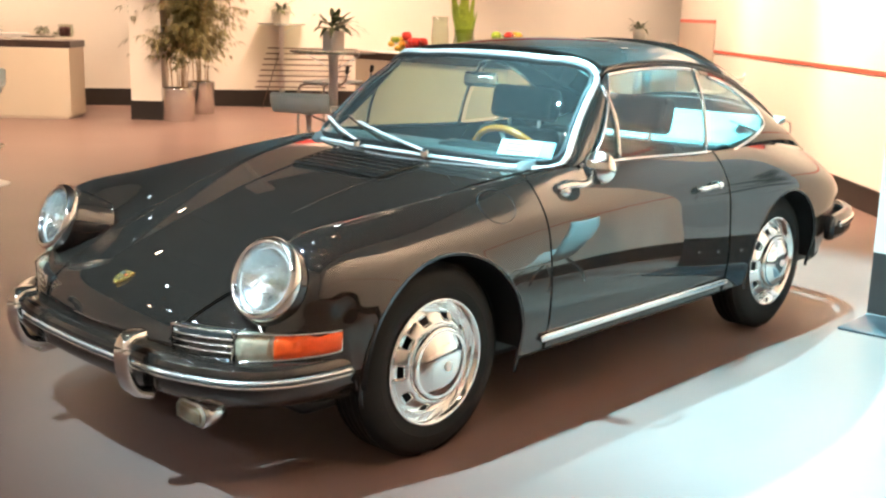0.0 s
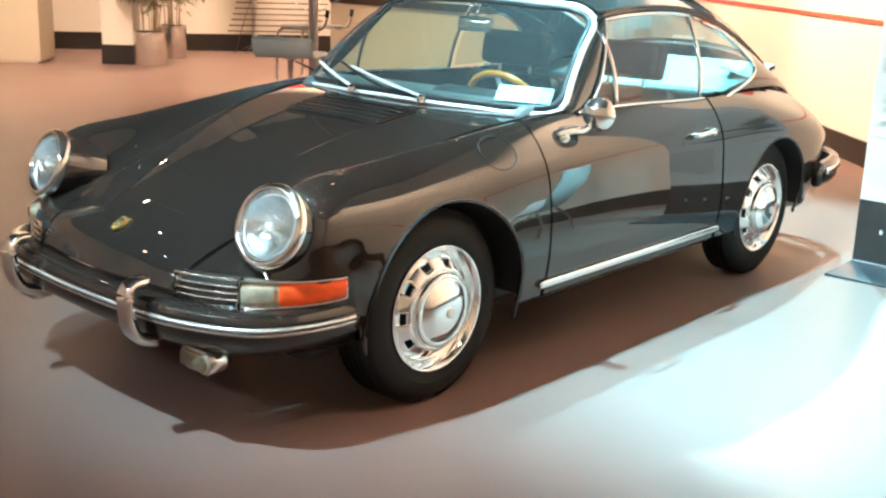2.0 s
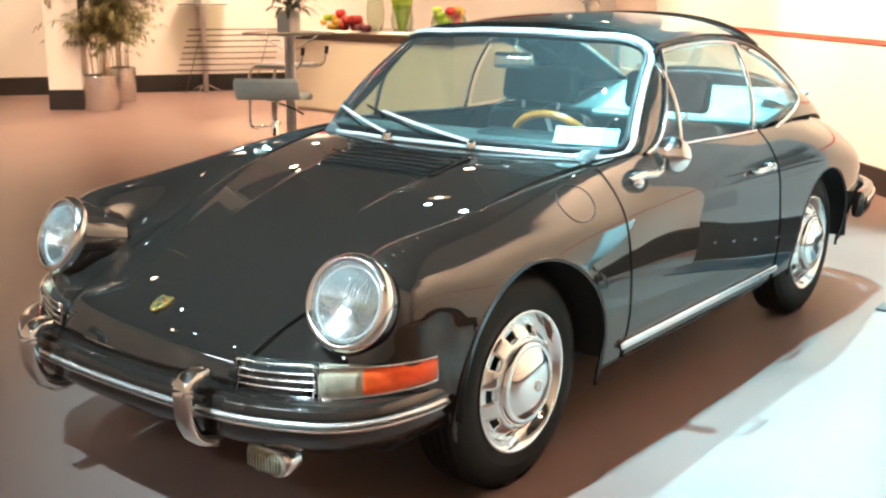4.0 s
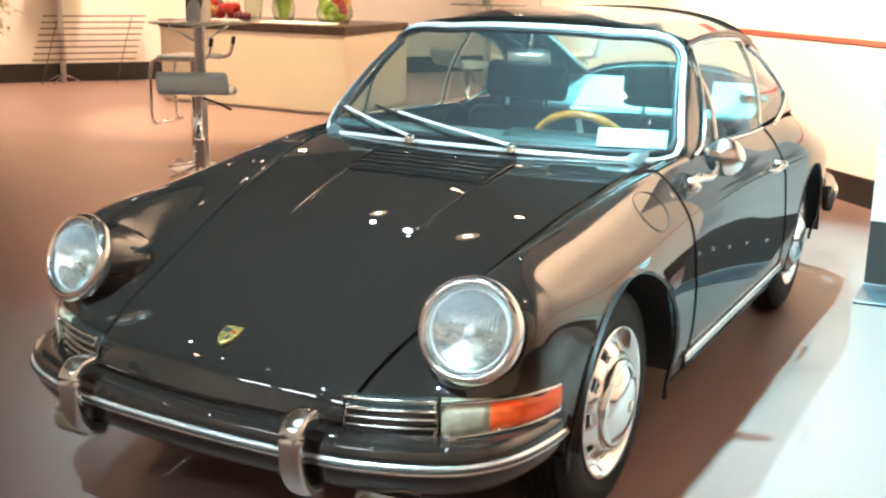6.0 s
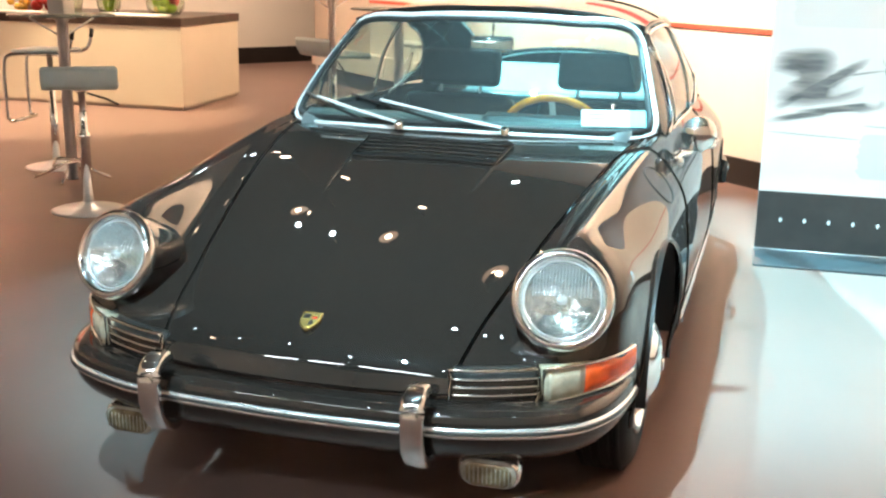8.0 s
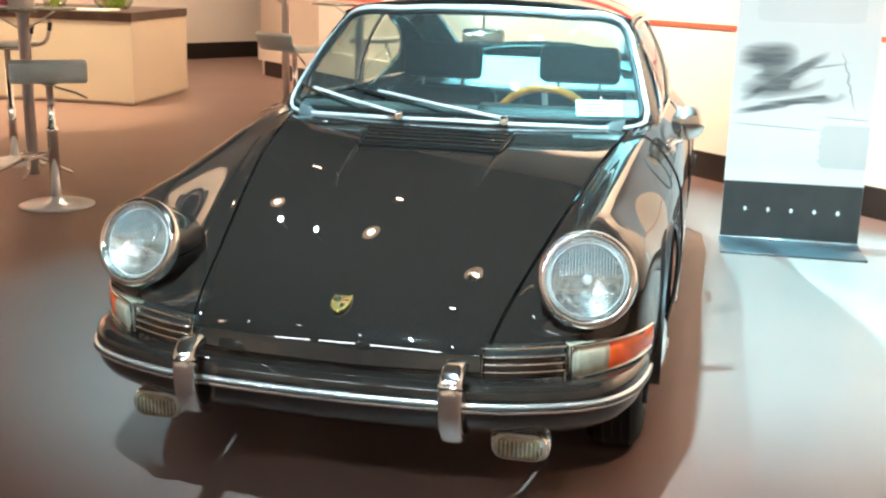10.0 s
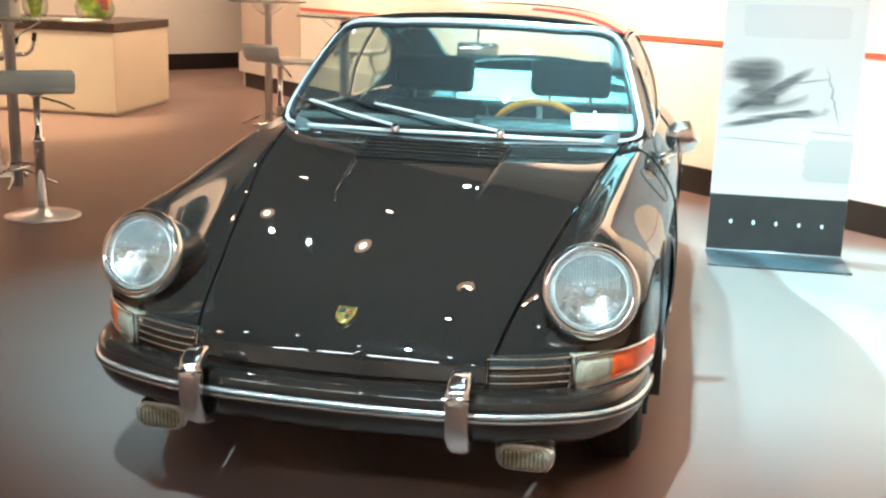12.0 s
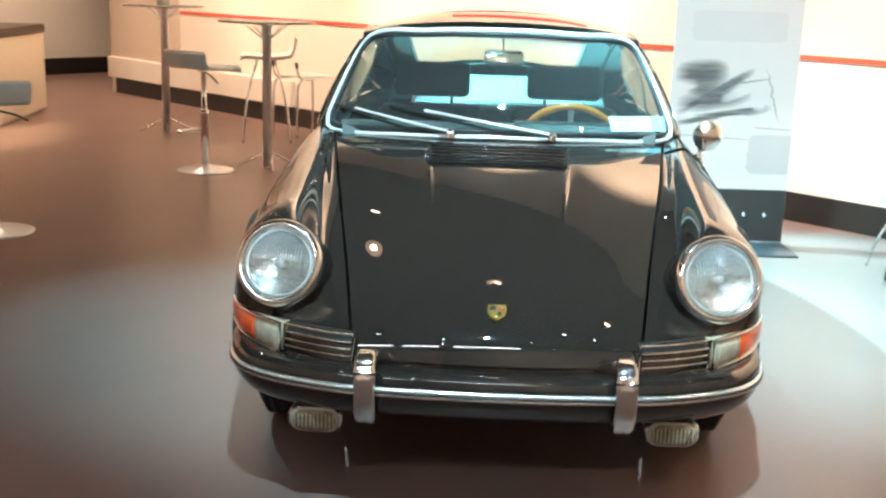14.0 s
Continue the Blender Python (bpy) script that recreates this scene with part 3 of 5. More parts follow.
def screen(s, v):
    a, b = WS_LOW(v), WS_TOP(v)
    p = a + (b - a) * s
    bow = 0.022 * math.sin(math.pi * s)
    return Vector((p[0], p[1] - 0.75 * bow, p[2] + 0.65 * bow))


def screen_ring(k):
    lo, hi = 0.0 + k, 1.0 - k
    w = 1.0 - 0.6 * k
    c = 0.07
    pts = [screen(lo, v) for v in steps(-w + c, w - c, 28)]
    pts += [screen(lo + c * 0.35, w - 0.02)] + [screen(s, w) for s in steps(lo + c * 1.4, hi - c * 1.4, 14)] + [screen(hi - c * 0.35, w - 0.02)]
    pts += [screen(hi, v) for v in steps(w - c, -w + c, 28)]
    pts += [screen(hi - c * 0.35, -w + 0.02)] + [screen(s, -w) for s in steps(hi - c * 1.4, lo + c * 1.4, 14)] + [screen(lo + c * 0.35, -w + 0.02)]
    return pts


windscreen = part("windscreen", grid(screen, steps(0.01, 0.99, 16), steps(-0.99, 0.99, 40), 0), GLASS, car, "clear curved windscreen glass")
part("window_seal", tube(screen_ring(0.045), 0.012, 6, closed=True), BLACK, windscreen)
RING = screen_ring(0.0)
part("window_trim", tube(RING, 0.0135, 10, closed=True, taper=[0.55 if p.z < 0.872 else 0.8 if p.z < 0.90 else 1.0 for p in RING]), SATIN, windscreen, "bright chrome windscreen surround")


def arc(s):
    """The rounded rear edge of the rear side window."""
    return 1.665 + 0.045 * s + 0.02 + 0.47 * math.sqrt(max(0.0, 1 - ((s - 0.42) / 0.50) ** 2))


for sg in (1, -1):
    edge = [screen(s, sg * 1.0) for s in steps(0, 1, 14)]
    back = [side_glass(0.745 + (1.075 - 0.745) * s, min(s * 0.98 + 0.01, 1.0), sg) for s in steps(0, 1, 14)]
    bm = bmesh.new()
    rows = [[bm.verts.new(a.lerp(b, w) + Vector((sg * 0.012 * math.sin(math.pi * w), 0, 0))) for w in (0, 0.25, 0.5, 0.75, 1)] for a, b in zip(edge, back)]
    for r0, r1 in zip(rows, rows[1:]):
        for k in range(4):
            bm.faces.new((r0[k], r0[k + 1], r1[k + 1], r1[k]))
    bmesh.ops.recalc_face_normals(bm, faces=bm.faces)
    ap = part("windscreen_pillar", bm, PAINT, car)
    md = ap.modifiers.new("thickness", "SOLIDIFY")
    md.thickness = 0.02
    part("drip_rail", tube([Vector(EAVE(y)) * 1 if sg > 0 else Vector((-EAVE(y)[0], EAVE(y)[1], EAVE(y)[2])) for y in steps(1.0, 2.42, 40)], 0.009, 6), PAINT, car)
    # quarter panel behind the rear side window
    def sail(s, w, sg=sg):
        y = arc(s) + (2.86 - arc(s)) * w
        return side_glass(y, s, sg)
    part("rear_pillar", outward(grid(sail, steps(0, 0.9, 30) + steps(0.905, 0.935, 8) + steps(0.94, 1.0, 3), steps(0, 1, 24), 0.004), -sg), PAINT, car)
    dr = door_left if sg > 0 else door_right
    vent = part("vent_window", outward(grid(lambda s, w, sg=sg: side_glass((0.79 + 0.24 * s) * (1 - w) + (1.003 - 0.022 * s) * w if s < 0.95 else 1.0 + 0.01 * w, s * 0.9 + 0.02, sg), steps(0, 0.92, 10), steps(0, 1, 6), 0), -sg), GLASS, dr)
    pane = part("door_window", outward(grid(lambda s, w, sg=sg: side_glass((1.013 - 0.022 * s) * (1 - w) + (1.620 + 0.045 * s) * w, 0.015 + s * 0.925, sg), steps(0, 1, 10), steps(0, 1, 14), 0), -sg), GLASS, dr)
    quarter = part("quarter_window", outward(grid(lambda s, w, sg=sg: side_glass(1.665 + 0.045 * s + (0.02 + 0.47 * math.sqrt(max(0.0, 1 - ((s - 0.42) / 0.50) ** 2))) * w, s, sg), steps(0.04, 0.915, 14), steps(0, 1, 10), 0), -sg), GLASS, car)
    q = [side_glass(1.665 + 0.045 * s + (0.02 + 0.47 * math.sqrt(max(0.0, 1 - ((s - 0.42) / 0.50) ** 2))), s, sg, 0.006) for s in steps(-0.06, 0.915, 24)]
    part("window_trim", tube(q, 0.0080, 6), CHROME, quarter, "bright window surround")
    front = [side_glass(0.765 + 0.285 * s, s * 0.945 + 0.01, sg, 0.006) for s in steps(0, 1, 12)]
    top = [side_glass(y, 0.955, sg, 0.006) for y in steps(1.06, 1.665, 14)]
    part("window_frame", tube(smoothed(front + top, 60), 0.0075, 6), CHROME, dr, "chrome door window frame")
    part("vent_post", tube([side_glass(1.008 - 0.022 * s, s * 0.93, sg, 0.005) for s in steps(0, 1, 10)], 0.009, 6), CHROME, dr, "chrome quarterlight post")
    part("window_frame", tube([side_glass(1.630 + 0.045 * s, s * 0.965, sg, 0.004) for s in steps(0, 1, 10)], 0.0090, 6), CHROME, dr, "chrome rear door window frame")
    part("waist_trim", tube([side_glass(y, 0.0, sg, 0.010) for y in steps(0.86, 1.66, 24)], 0.006, 6), CHROME, dr)
    # inside of the door
    part("door_card", outward(grid(lambda u, v, sg=sg: skin(u, v, sg) + Vector((-0.055 * sg, 0, 0)), steps(6.1, 8.0, 10), steps(3.1, 6.3, 10), 0), -sg), GREYTRIM, dr, "dark door lining")
    # handle: chrome grip with push button
    hp = skin(7.74, 4.02, sg)
    handle = part("door_handle", tube(smoothed([hp + Vector((sg * 0.004, -0.065, 0.0)), hp + Vector((sg * 0.030, -0.055, 0.0)), hp + Vector((sg * 0.034, 0.0, 0.002)), hp + Vector((sg * 0.030, 0.045, 0.004)), hp + Vector((sg * 0.006, 0.06, 0.004))], 24), 0.0085, 8, squash=1.3), CHROME, dr, "chrome door handle")
    part("push_button", lathe([(0.0, 0.045), (0.012, 0.043), (0.015, 0.036), (0.015, 0.0)], 16, centre=hp + Vector((0, 0.066, 0.004)), turn=pose(0, 0, 0, 0, 90 * sg, 0)), CHROME, handle)
    # sill trim
    sp = [skin(u, 6.64, sg) + Vector((sg * 0.008, 0, 0)) for u in steps(6.0, 8.06, 40)]
    part("sill_trim", sweep(sp, rounded(0.014, 0.026, 0.006)), CHROME, car, "chrome rocker trim strip")

# cowl vent
vent = part("cowl_grille", grid(lambda u, v: both(v, u) + Vector((0, 0, 0.004)), steps(5.50, 5.93, 4), steps(-0.42, 0.42, 12), 0.01), BLACK, car, "black fresh air grille ahead of the windscreen")
for k in range(5):
    u = 5.54 + 0.085 * k
    part("slat", tube([both(v, u) + Vector((0, 0, 0.010)) for v in steps(-0.405, 0.405, 16)], 0.0075, 8, squash=0.5), PAINT, vent)
part("grille_rim", tube([both(v, u) + Vector((0, 0, 0.006)) for u, v in [(5.485, v) for v in steps(-0.42, 0.42, 12)] + [(u, 0.425) for u in steps(5.52, 5.92, 5)] + [(5.945, v) for v in steps(0.42, -0.42, 12)] + [(u, -0.425) for u in steps(5.92, 5.52, 5)]], 0.003, 6, closed=True), PAINT, vent)

# fuel flap outline
fc = [skin(5.62 + 0.165 * math.cos(a), 3.62 + 0.40 * math.sin(a)) + Vector((0.0005, 0, 0.0005)) for a in steps(0, 2 * math.pi, 28)[:-1]]
part("fuel_flap_gap", tube(fc, 0.0018, 6, closed=True), BLACK, car)


# wheels
def wheel(y, sg, x=0.655):
    hub = pose(sg * x, y, HUB_Z, 0, 90 * sg, 0)
    w = new("wheel")
    w.empty_display_size = 0.1
    w.parent = car
    w.matrix_local = hub
    half = 0.078
    prof = [(0.195, -half + 0.008), (0.205, -half), (0.250, -half - 0.006), (0.285, -half + 0.004), (0.302, -half + 0.02), (0.310, -half + 0.035), (TYRE_R, 0.0), (0.310, half - 0.035), (0.302, half - 0.02), (0.285, half - 0.004), (0.250, half + 0.006), (0.215, half + 0.002), (0.203, half - 0.006), (0.198, half - 0.016)]
    fine = [(p.x, p.y) for p in smoothed([(a, b, 0) for a, b in prof], 44)]
    t = part("tyre", lathe(fine, 72), RUBBER, w, "black rubber tyre")
    part("sidewall_ring", lathe([(0.236, half + 0.0035), (0.238, half + 0.0065), (0.242, half + 0.0065), (0.244, half + 0.004)], 64), RUBBER, t)
    for k in (-0.05, -0.025, 0.0, 0.025, 0.05):
        part("tread_rib", lathe([(TYRE_R - 0.003, k - 0.008), (TYRE_R + 0.0015, k - 0.006), (TYRE_R + 0.0015, k + 0.006), (TYRE_R - 0.003, k + 0.008)], 64), RUBBER, t)
    rim = part("rim", lathe([(0.196, half - 0.022), (0.204, half - 0.004), (0.206, half + 0.004), (0.202, half + 0.008), (0.196, half + 0.004), (0.188, half - 0.010), (0.180, half - 0.022), (0.174, half - 0.030)], 72), CHROME, w, "polished chrome wheel rim")
    # slotted disc: ring of ten windows
    bm = bmesh.new()
    n, k = 10, 12
    r0, r1, r2, r3 = 0.118, 0.137, 0.160, 0.176
    dish = {r0: half + 0.014, r1: half + 0.008, r2: half - 0.010, r3: half - 0.028}
    total = n * k
    vs = {}
    for i in range(total):
        a = 2 * math.pi * i / total
        for r in (r0, r1, r2, r3):
            vs[i, r] = bm.verts.new((r * math.cos(a), r * math.sin(a), dish[r]))
    for i in range(total):
        j = (i + 1) % total
        open_slot = 4 <= i % k < 9
        for a, b in ((r0, r1), (r1, r2), (r2, r3)):
            if (a, b) == (r1, r2) and open_slot:
                continue
            bm.faces.new((vs[i, a], vs[i, b], vs[j, b], vs[j, a]))
    ext = bmesh.ops.extrude_edge_only(bm, edges=[e for e in bm.edges if e.is_boundary])["geom"]
    for v in ext:
        if isinstance(v, bmesh.types.BMVert):
            v.co.z -= 0.014
    bmesh.ops.recalc_face_normals(bm, faces=bm.faces)
    part("slotted_disc", bm, CHROME, rim, "chrome wheel disc with ten slots")
    part("brake_drum", lathe([(0.0, half - 0.05), (0.17, half - 0.05), (0.185, half - 0.07), (0.19, -half + 0.01)], 40), BLACK, rim)
    cap = part("hubcap", lathe([(0.122, half + 0.010), (0.121, half + 0.020), (0.115, half + 0.027), (0.108, half + 0.029), (0.104, half + 0.027), (0.100, half + 0.029), (0.085, half + 0.040), (0.060, half + 0.050), (0.030, half + 0.055), (0.0, half + 0.056)], 56), CHROME, w, "domed chrome hubcap")
    part("cap_emblem", lathe([(0.017, half + 0.053), (0.017, half + 0.059), (0.012, half + 0.061), (0.0, half + 0.061)], 20), SATIN, cap)
    return w


for y in (0.0, AXLE_R):
    for sg in (1, -1):
        wheel(y, sg, 0.662)


# headlamps
def headlamp(sg):
    face = look((sg * 0.603, -0.555, 0.642), (sg * 0.703, -1.30, 0.935)) @ pose(0, 0, 0, 0, 180, 0)
    h = new("headlight")
    h.empty_display_size = 0.1
    h.parent = car
    h.matrix_local = face
    part("bucket", lathe([(0.112, -0.16), (0.118, -0.10), (0.119, -0.03), (0.117, -0.012)], 48), PAINT, h)
    part("rim", lathe([(0.118, -0.018), (0.123, -0.008), (0.1225, 0.004), (0.118, 0.014), (0.110, 0.020), (0.102, 0.018), (0.097, 0.007)], 64), CHROME, h, "chrome headlight ring")
    part("reflector", lathe([(0.0, -0.033), (0.02, -0.031), (0.045, -0.025), (0.068, -0.015), (0.085, -0.005), (0.092, 0.0), (0.101, 0.005)], 56), REFLECTOR, h, "bright headlight reflector bowl")
    part("inner_ring", lathe([(0.0895, -0.004), (0.0895, 0.006), (0.0925, 0.006), (0.0925, -0.002)], 56), SATIN, h)
    part("bulb", lathe([(0.0, 0.004), (0.007, 0.002), (0.010, -0.006), (0.009, -0.022), (0.012, -0.033)], 20), CLEARLENS, h, "small glass bulb")
    part("bulb_shield", lathe([(0.0, 0.012), (0.010, 0.011), (0.013, 0.006), (0.013, -0.002)], 20), SATIN, h, "small metal bulb shield")
    lens = part("lens", lathe([(0.098, 0.008), (0.093, 0.019), (0.078, 0.032), (0.055, 0.042), (0.028, 0.048), (0.0, 0.050)], 56), LENSGLASS, h, "clear fluted headlight glass")
    for k in range(-9, 10):
        x = 0.0075 * k
        top = math.sqrt(max(0, 0.082 ** 2 - x * x))
        pts = []
        for s in steps(0.004, top, 8) if top > 0.02 else []:
            r = math.hypot(x, s)
            pts.append(Vector((x, s, 0.050 - 0.0435 * (r / 0.101) ** 2 - 0.001)))
        if len(pts) > 2:
            part("flute", tube(pts, 0.0019, 5, up=(1, 0, 0)), FLUTE, lens)
    return h


for sg in (1, -1):
    headlamp(sg)


# bumper, trim, overriders
BUMPER_PLAN = [(0.752, -0.335), (0.748, -0.45), (0.716, -0.580), (0.645, -0.678), (0.51, -0.747), (0.34, -0.787), (0, -0.804)]
BUMPER = smoothed([(-x, y, 0.372) for x, y in BUMPER_PLAN] + [(x, y, 0.372) for x, y in BUMPER_PLAN[-2::-1]], 97)
bumper = part("front_bumper", sweep(BUMPER, [(0.070, 0.046), (0.02, 0.050), (-0.002, 0.046), (-0.010, 0.034), (-0.012, 0.010), (-0.010, -0.018), (-0.003, -0.042), (0.014, -0.066), (0.040, -0.084), (0.075, -0.092)]), PAINT, car, "dark grey wrap-around front bumper")
part("chrome_strip", sweep([p for p in BUMPER[3:-3]], [(-0.004, 0.0135), (-0.013, 0.0130), (-0.018, 0.0085), (-0.018, 0.004), (-0.014, 0.0), (-0.018, -0.004), (-0.018, -0.0085), (-0.013, -0.0130), (-0.004, -0.0135)]), BRIGHT, bumper, "chrome bumper strip")
part("rubber_insert", sweep([p for p in BUMPER[3:-3]], [(-0.010, 0.0030), (-0.0205, 0.0026), (-0.0205, -0.0026), (-0.010, -0.0030)]), BLACK, bumper, "black rubber line in the strip")
for sg in (1, -1):
    # overrider: a curved chrome horn standing across the bumper
    gp = smoothed([(sg * 0.332, -0.785, 0.468), (sg * 0.332, -0.828, 0.466), (sg * 0.332, -0.850, 0.440), (sg * 0.332, -0.852, 0.395), (sg * 0.332, -0.844, 0.350), (sg * 0.332, -0.818, 0.308), (sg * 0.332, -0.765, 0.288)], 28)
    part("overrider", sweep(gp, rounded(0.056, 0.034, 0.014), up=(0, 0.3, 1)), CHROME, bumper, "chrome bumper overrider")


FACE = smoothed([(0.372, -0.712, 0), (0.44, -0.698, 0), (0.52, -0.668, 0), (0.60, -0.624, 0), (0.665, -0.566, 0), (0.712, -0.505, 0), (0.742, -0.440, 0), (0.752, -0.405, 0)], 60)


def slab(i0, i1, z0, z1, zt0, zt1, push, sg):
    """A curved block along the nose between two places of the plan line."""
    bm = bmesh.new()
    rows = []
    for i in range(i0, i1 + 1):
        a, b = FACE[max(i - 1, 0)], FACE[min(i + 1, len(FACE) - 1)]
        n = Vector((b.y - a.y, -(b.x - a.x), 0)).normalized()
        p = FACE[i]
        f = (i - i0) / max(i1 - i0, 1)
        lo, hi = z0 + (zt0 - z0) * f, z1 + (zt1 - z1) * f
        o, inn = p + n * push, p - n * 0.03
        mid = p + n * (push + 0.004)
        rows.append([Vector((sg * q.x, q.y, z)) for q, z in ((inn, lo), (o, lo), (mid, lo + 0.25 * (hi - lo)), (mid, lo + 0.75 * (hi - lo)), (o + Vector((0, 0.006, 0)), hi), (inn, hi))])
    vs = [[bm.verts.new(q) for q in r] for r in rows]
    m = len(rows[0])
    for r0, r1 in zip(vs, vs[1:]):
        for k in range(m):
            bm.faces.new((r0[k], r0[(k + 1) % m], r1[(k + 1) % m], r1[k]))
    bm.faces.new(vs[0])
    bm.faces.new(vs[-1][::-1])
    bmesh.ops.recalc_face_normals(bm, faces=bm.faces)
    return bm


def edge_line(i0, i1, z0, z1, push, sg):
    out = []
    for i in range(i0, i1 + 1):
        a, b = FACE[max(i - 1, 0)], FACE[min(i + 1, len(FACE) - 1)]
        n = Vector((b.y - a.y, -(b.x - a.x), 0)).normalized()
        p = FACE[i] + n * push
        f = (i - i0) / max(i1 - i0, 1)
        out.append(Vector((sg * p.x, p.y, z0 + (z1 - z0) * f)))
    return out


ZB0, ZB1, ZT0, ZT1 = 0.432, 0.442, 0.498, 0.492
for sg in (1, -1):
    lamp = part("turn_signal", slab(23, 57, 0.420, 0.497, 0.444, 0.500, 0.010, sg), CLEARLENS, car, "clear and amber turn signal lamp")
    part("amber_lens", slab(33, 57, 0.429, 0.494, 0.446, 0.497, 0.014, sg), AMBER, lamp, "orange turn signal lens")
    part("clear_lens", slab(24, 32, 0.422, 0.494, 0.427, 0.494, 0.014, sg), CLEARLENS, lamp, "frosted clear parking lamp lens")
    rim = edge_line(23, 58, 0.498, 0.501, 0.012, sg) + edge_line(23, 58, 0.417, 0.442, 0.012, sg)[::-1]
    part("lamp_rim", tube(rim, 0.0045, 6, closed=True), CHROME, lamp, "chrome lamp surround")
    gr = part("horn_grille", slab(2, 22, 0.416, 0.494, 0.419, 0.497, -0.014, sg), BLACK, car, "black horn grille with chrome slats")
    for k in range(3):
        z = 0.4345 + 0.0195 * k
        part("slat", sweep(edge_line(2, 22, z, z + 0.003, 0.004, sg), rounded(0.012, 0.0076, 0.0037, 3)), CHROME, gr)
    rim = edge_line(1, 22, 0.496, 0.499, 0.006, sg) + edge_line(1, 22, 0.412, 0.416, 0.006, sg)[::-1]
    part("grille_rim", tube(rim, 0.0055, 6, closed=True), CHROME, gr)
    # fog lamp under the bumper
    fm = look((sg * 0.478, -0.722, 0.256), (sg * 0.50, -1.8, 0.22)) @ pose(0, 0, 0, 0, 180, 0)
    bm = bmesh.new()
    rings = []
    for sc, z in ((0.80, -0.075), (0.97, -0.05), (1.0, -0.012), (0.97, 0.0), (0.90, 0.004)):
        rings.append([bm.verts.new((px * sc, py * sc, z)) for px, py in rounded(0.150, 0.078, 0.036, 6)])
    for a, b in zip(rings, rings[1:]):
        for k in range(len(a)):
            bm.faces.new((a[k], a[(k + 1) % len(a)], b[(k + 1) % len(a)], b[k]))
    bm.faces.new(rings[0])
    bmesh.ops.recalc_face_normals(bm, faces=bm.faces)
    fog = part("fog_lamp", bm, CHROME, car, "oblong chrome fog lamp under the bumper")
    fog.matrix_local = fm
    bm = bmesh.new()
    rings = []
    for sc, z in ((0.91, 0.002), (0.84, 0.009), (0.60, 0.013), (0.0, 0.015)):
        rings.append([bm.verts.new((px * sc, py * sc, z)) for px, py in rounded(0.150, 0.078, 0.036, 6)] if sc else [bm.verts.new((0, 0, z))])
    for a, b in zip(rings, rings[1:]):
        for k in range(len(a)):
            if len(b) == 1:
                bm.faces.new((a[k], a[(k + 1) % len(a)], b[0]))
            else:
                bm.faces.new((a[k], a[(k + 1) % len(a)], b[(k + 1) % len(a)], b[k]))
    bmesh.ops.recalc_face_normals(bm, faces=bm.faces)
    part("lens", bm, FOGLENS, fog, "frosted fog lamp lens")
    bm = bmesh.new()
    rings = [[bm.verts.new((px * k, py * k, z)) for px, py in rounded(0.150, 0.078, 0.036, 6)] for k, z in ((0.76, 0.0105), (0.72, 0.0145), (0.45, 0.0165))]
    for a, b in zip(rings, rings[1:]):
        for k in range(len(a)):
            bm.faces.new((a[k], a[(k + 1) % len(a)], b[(k + 1) % len(a)], b[k]))
    bm.faces.new(rings[-1])
    bmesh.ops.recalc_face_normals(bm, faces=bm.faces)
    part("bowl", bm, FOGBOWL, fog, "amber-toned middle of the fog lamp glass")
    for k in range(-5, 6):
        part("flute", tube([(0.0105 * k, y, 0.0168 - 0.02 * abs(y)) for y in steps(-0.020, 0.020, 4)], 0.0016, 5, up=(1, 0, 0)), FOGLENS, fog)
    part("bracket", tube([(0, 0.03, -0.04), (0, 0.09, -0.03)], 0.012, 8, up=(1, 0, 0)), BLACK, fog)

# gold shield on the lid
bm = bmesh.new()
m0 = look((0, -0.653, 0.5535), (0, -1.05, 1.50)) @ pose(0, 0, 0, 0, 180, 0)
outline = [(-0.024, 0.030), (0.024, 0.030), (0.026, 0.004), (0.020, -0.016), (0.010, -0.028), (0.0, -0.034), (-0.010, -0.028), (-0.020, -0.016), (-0.026, 0.004)]
low = [bm.verts.new((x, y, -0.004)) for x, y in outline]
mid = [bm.verts.new((x, y, 0.003)) for x, y in outline]
top = [bm.verts.new((x * 0.9, y * 0.9, 0.005)) for x, y in outline]
for a, b in ((low, mid), (mid, top)):
    for k in range(len(a)):
        bm.faces.new((a[k], a[(k + 1) % len(a)], b[(k + 1) % len(a)], b[k]))
bm.faces.new(top)
bmesh.ops.recalc_face_normals(bm, faces=bm.faces)
badge = part("badge", bm, GOLD, hood, "small gold enamel shield", False)
badge.matrix_local = m0
part("badge_field", box(-0.019, -0.002, 0.004, 0.020, 0.0045, 0.0058), BLACK, badge)
part("badge_field", box(0.003, 0.012, -0.018, -0.004, 0.0045, 0.0058), BLACK, badge)
part("badge_field", box(0.004, 0.018, 0.006, 0.010, 0.0045, 0.0058), REDLENS, badge)

# wipers: two chrome arms parked to the car's right

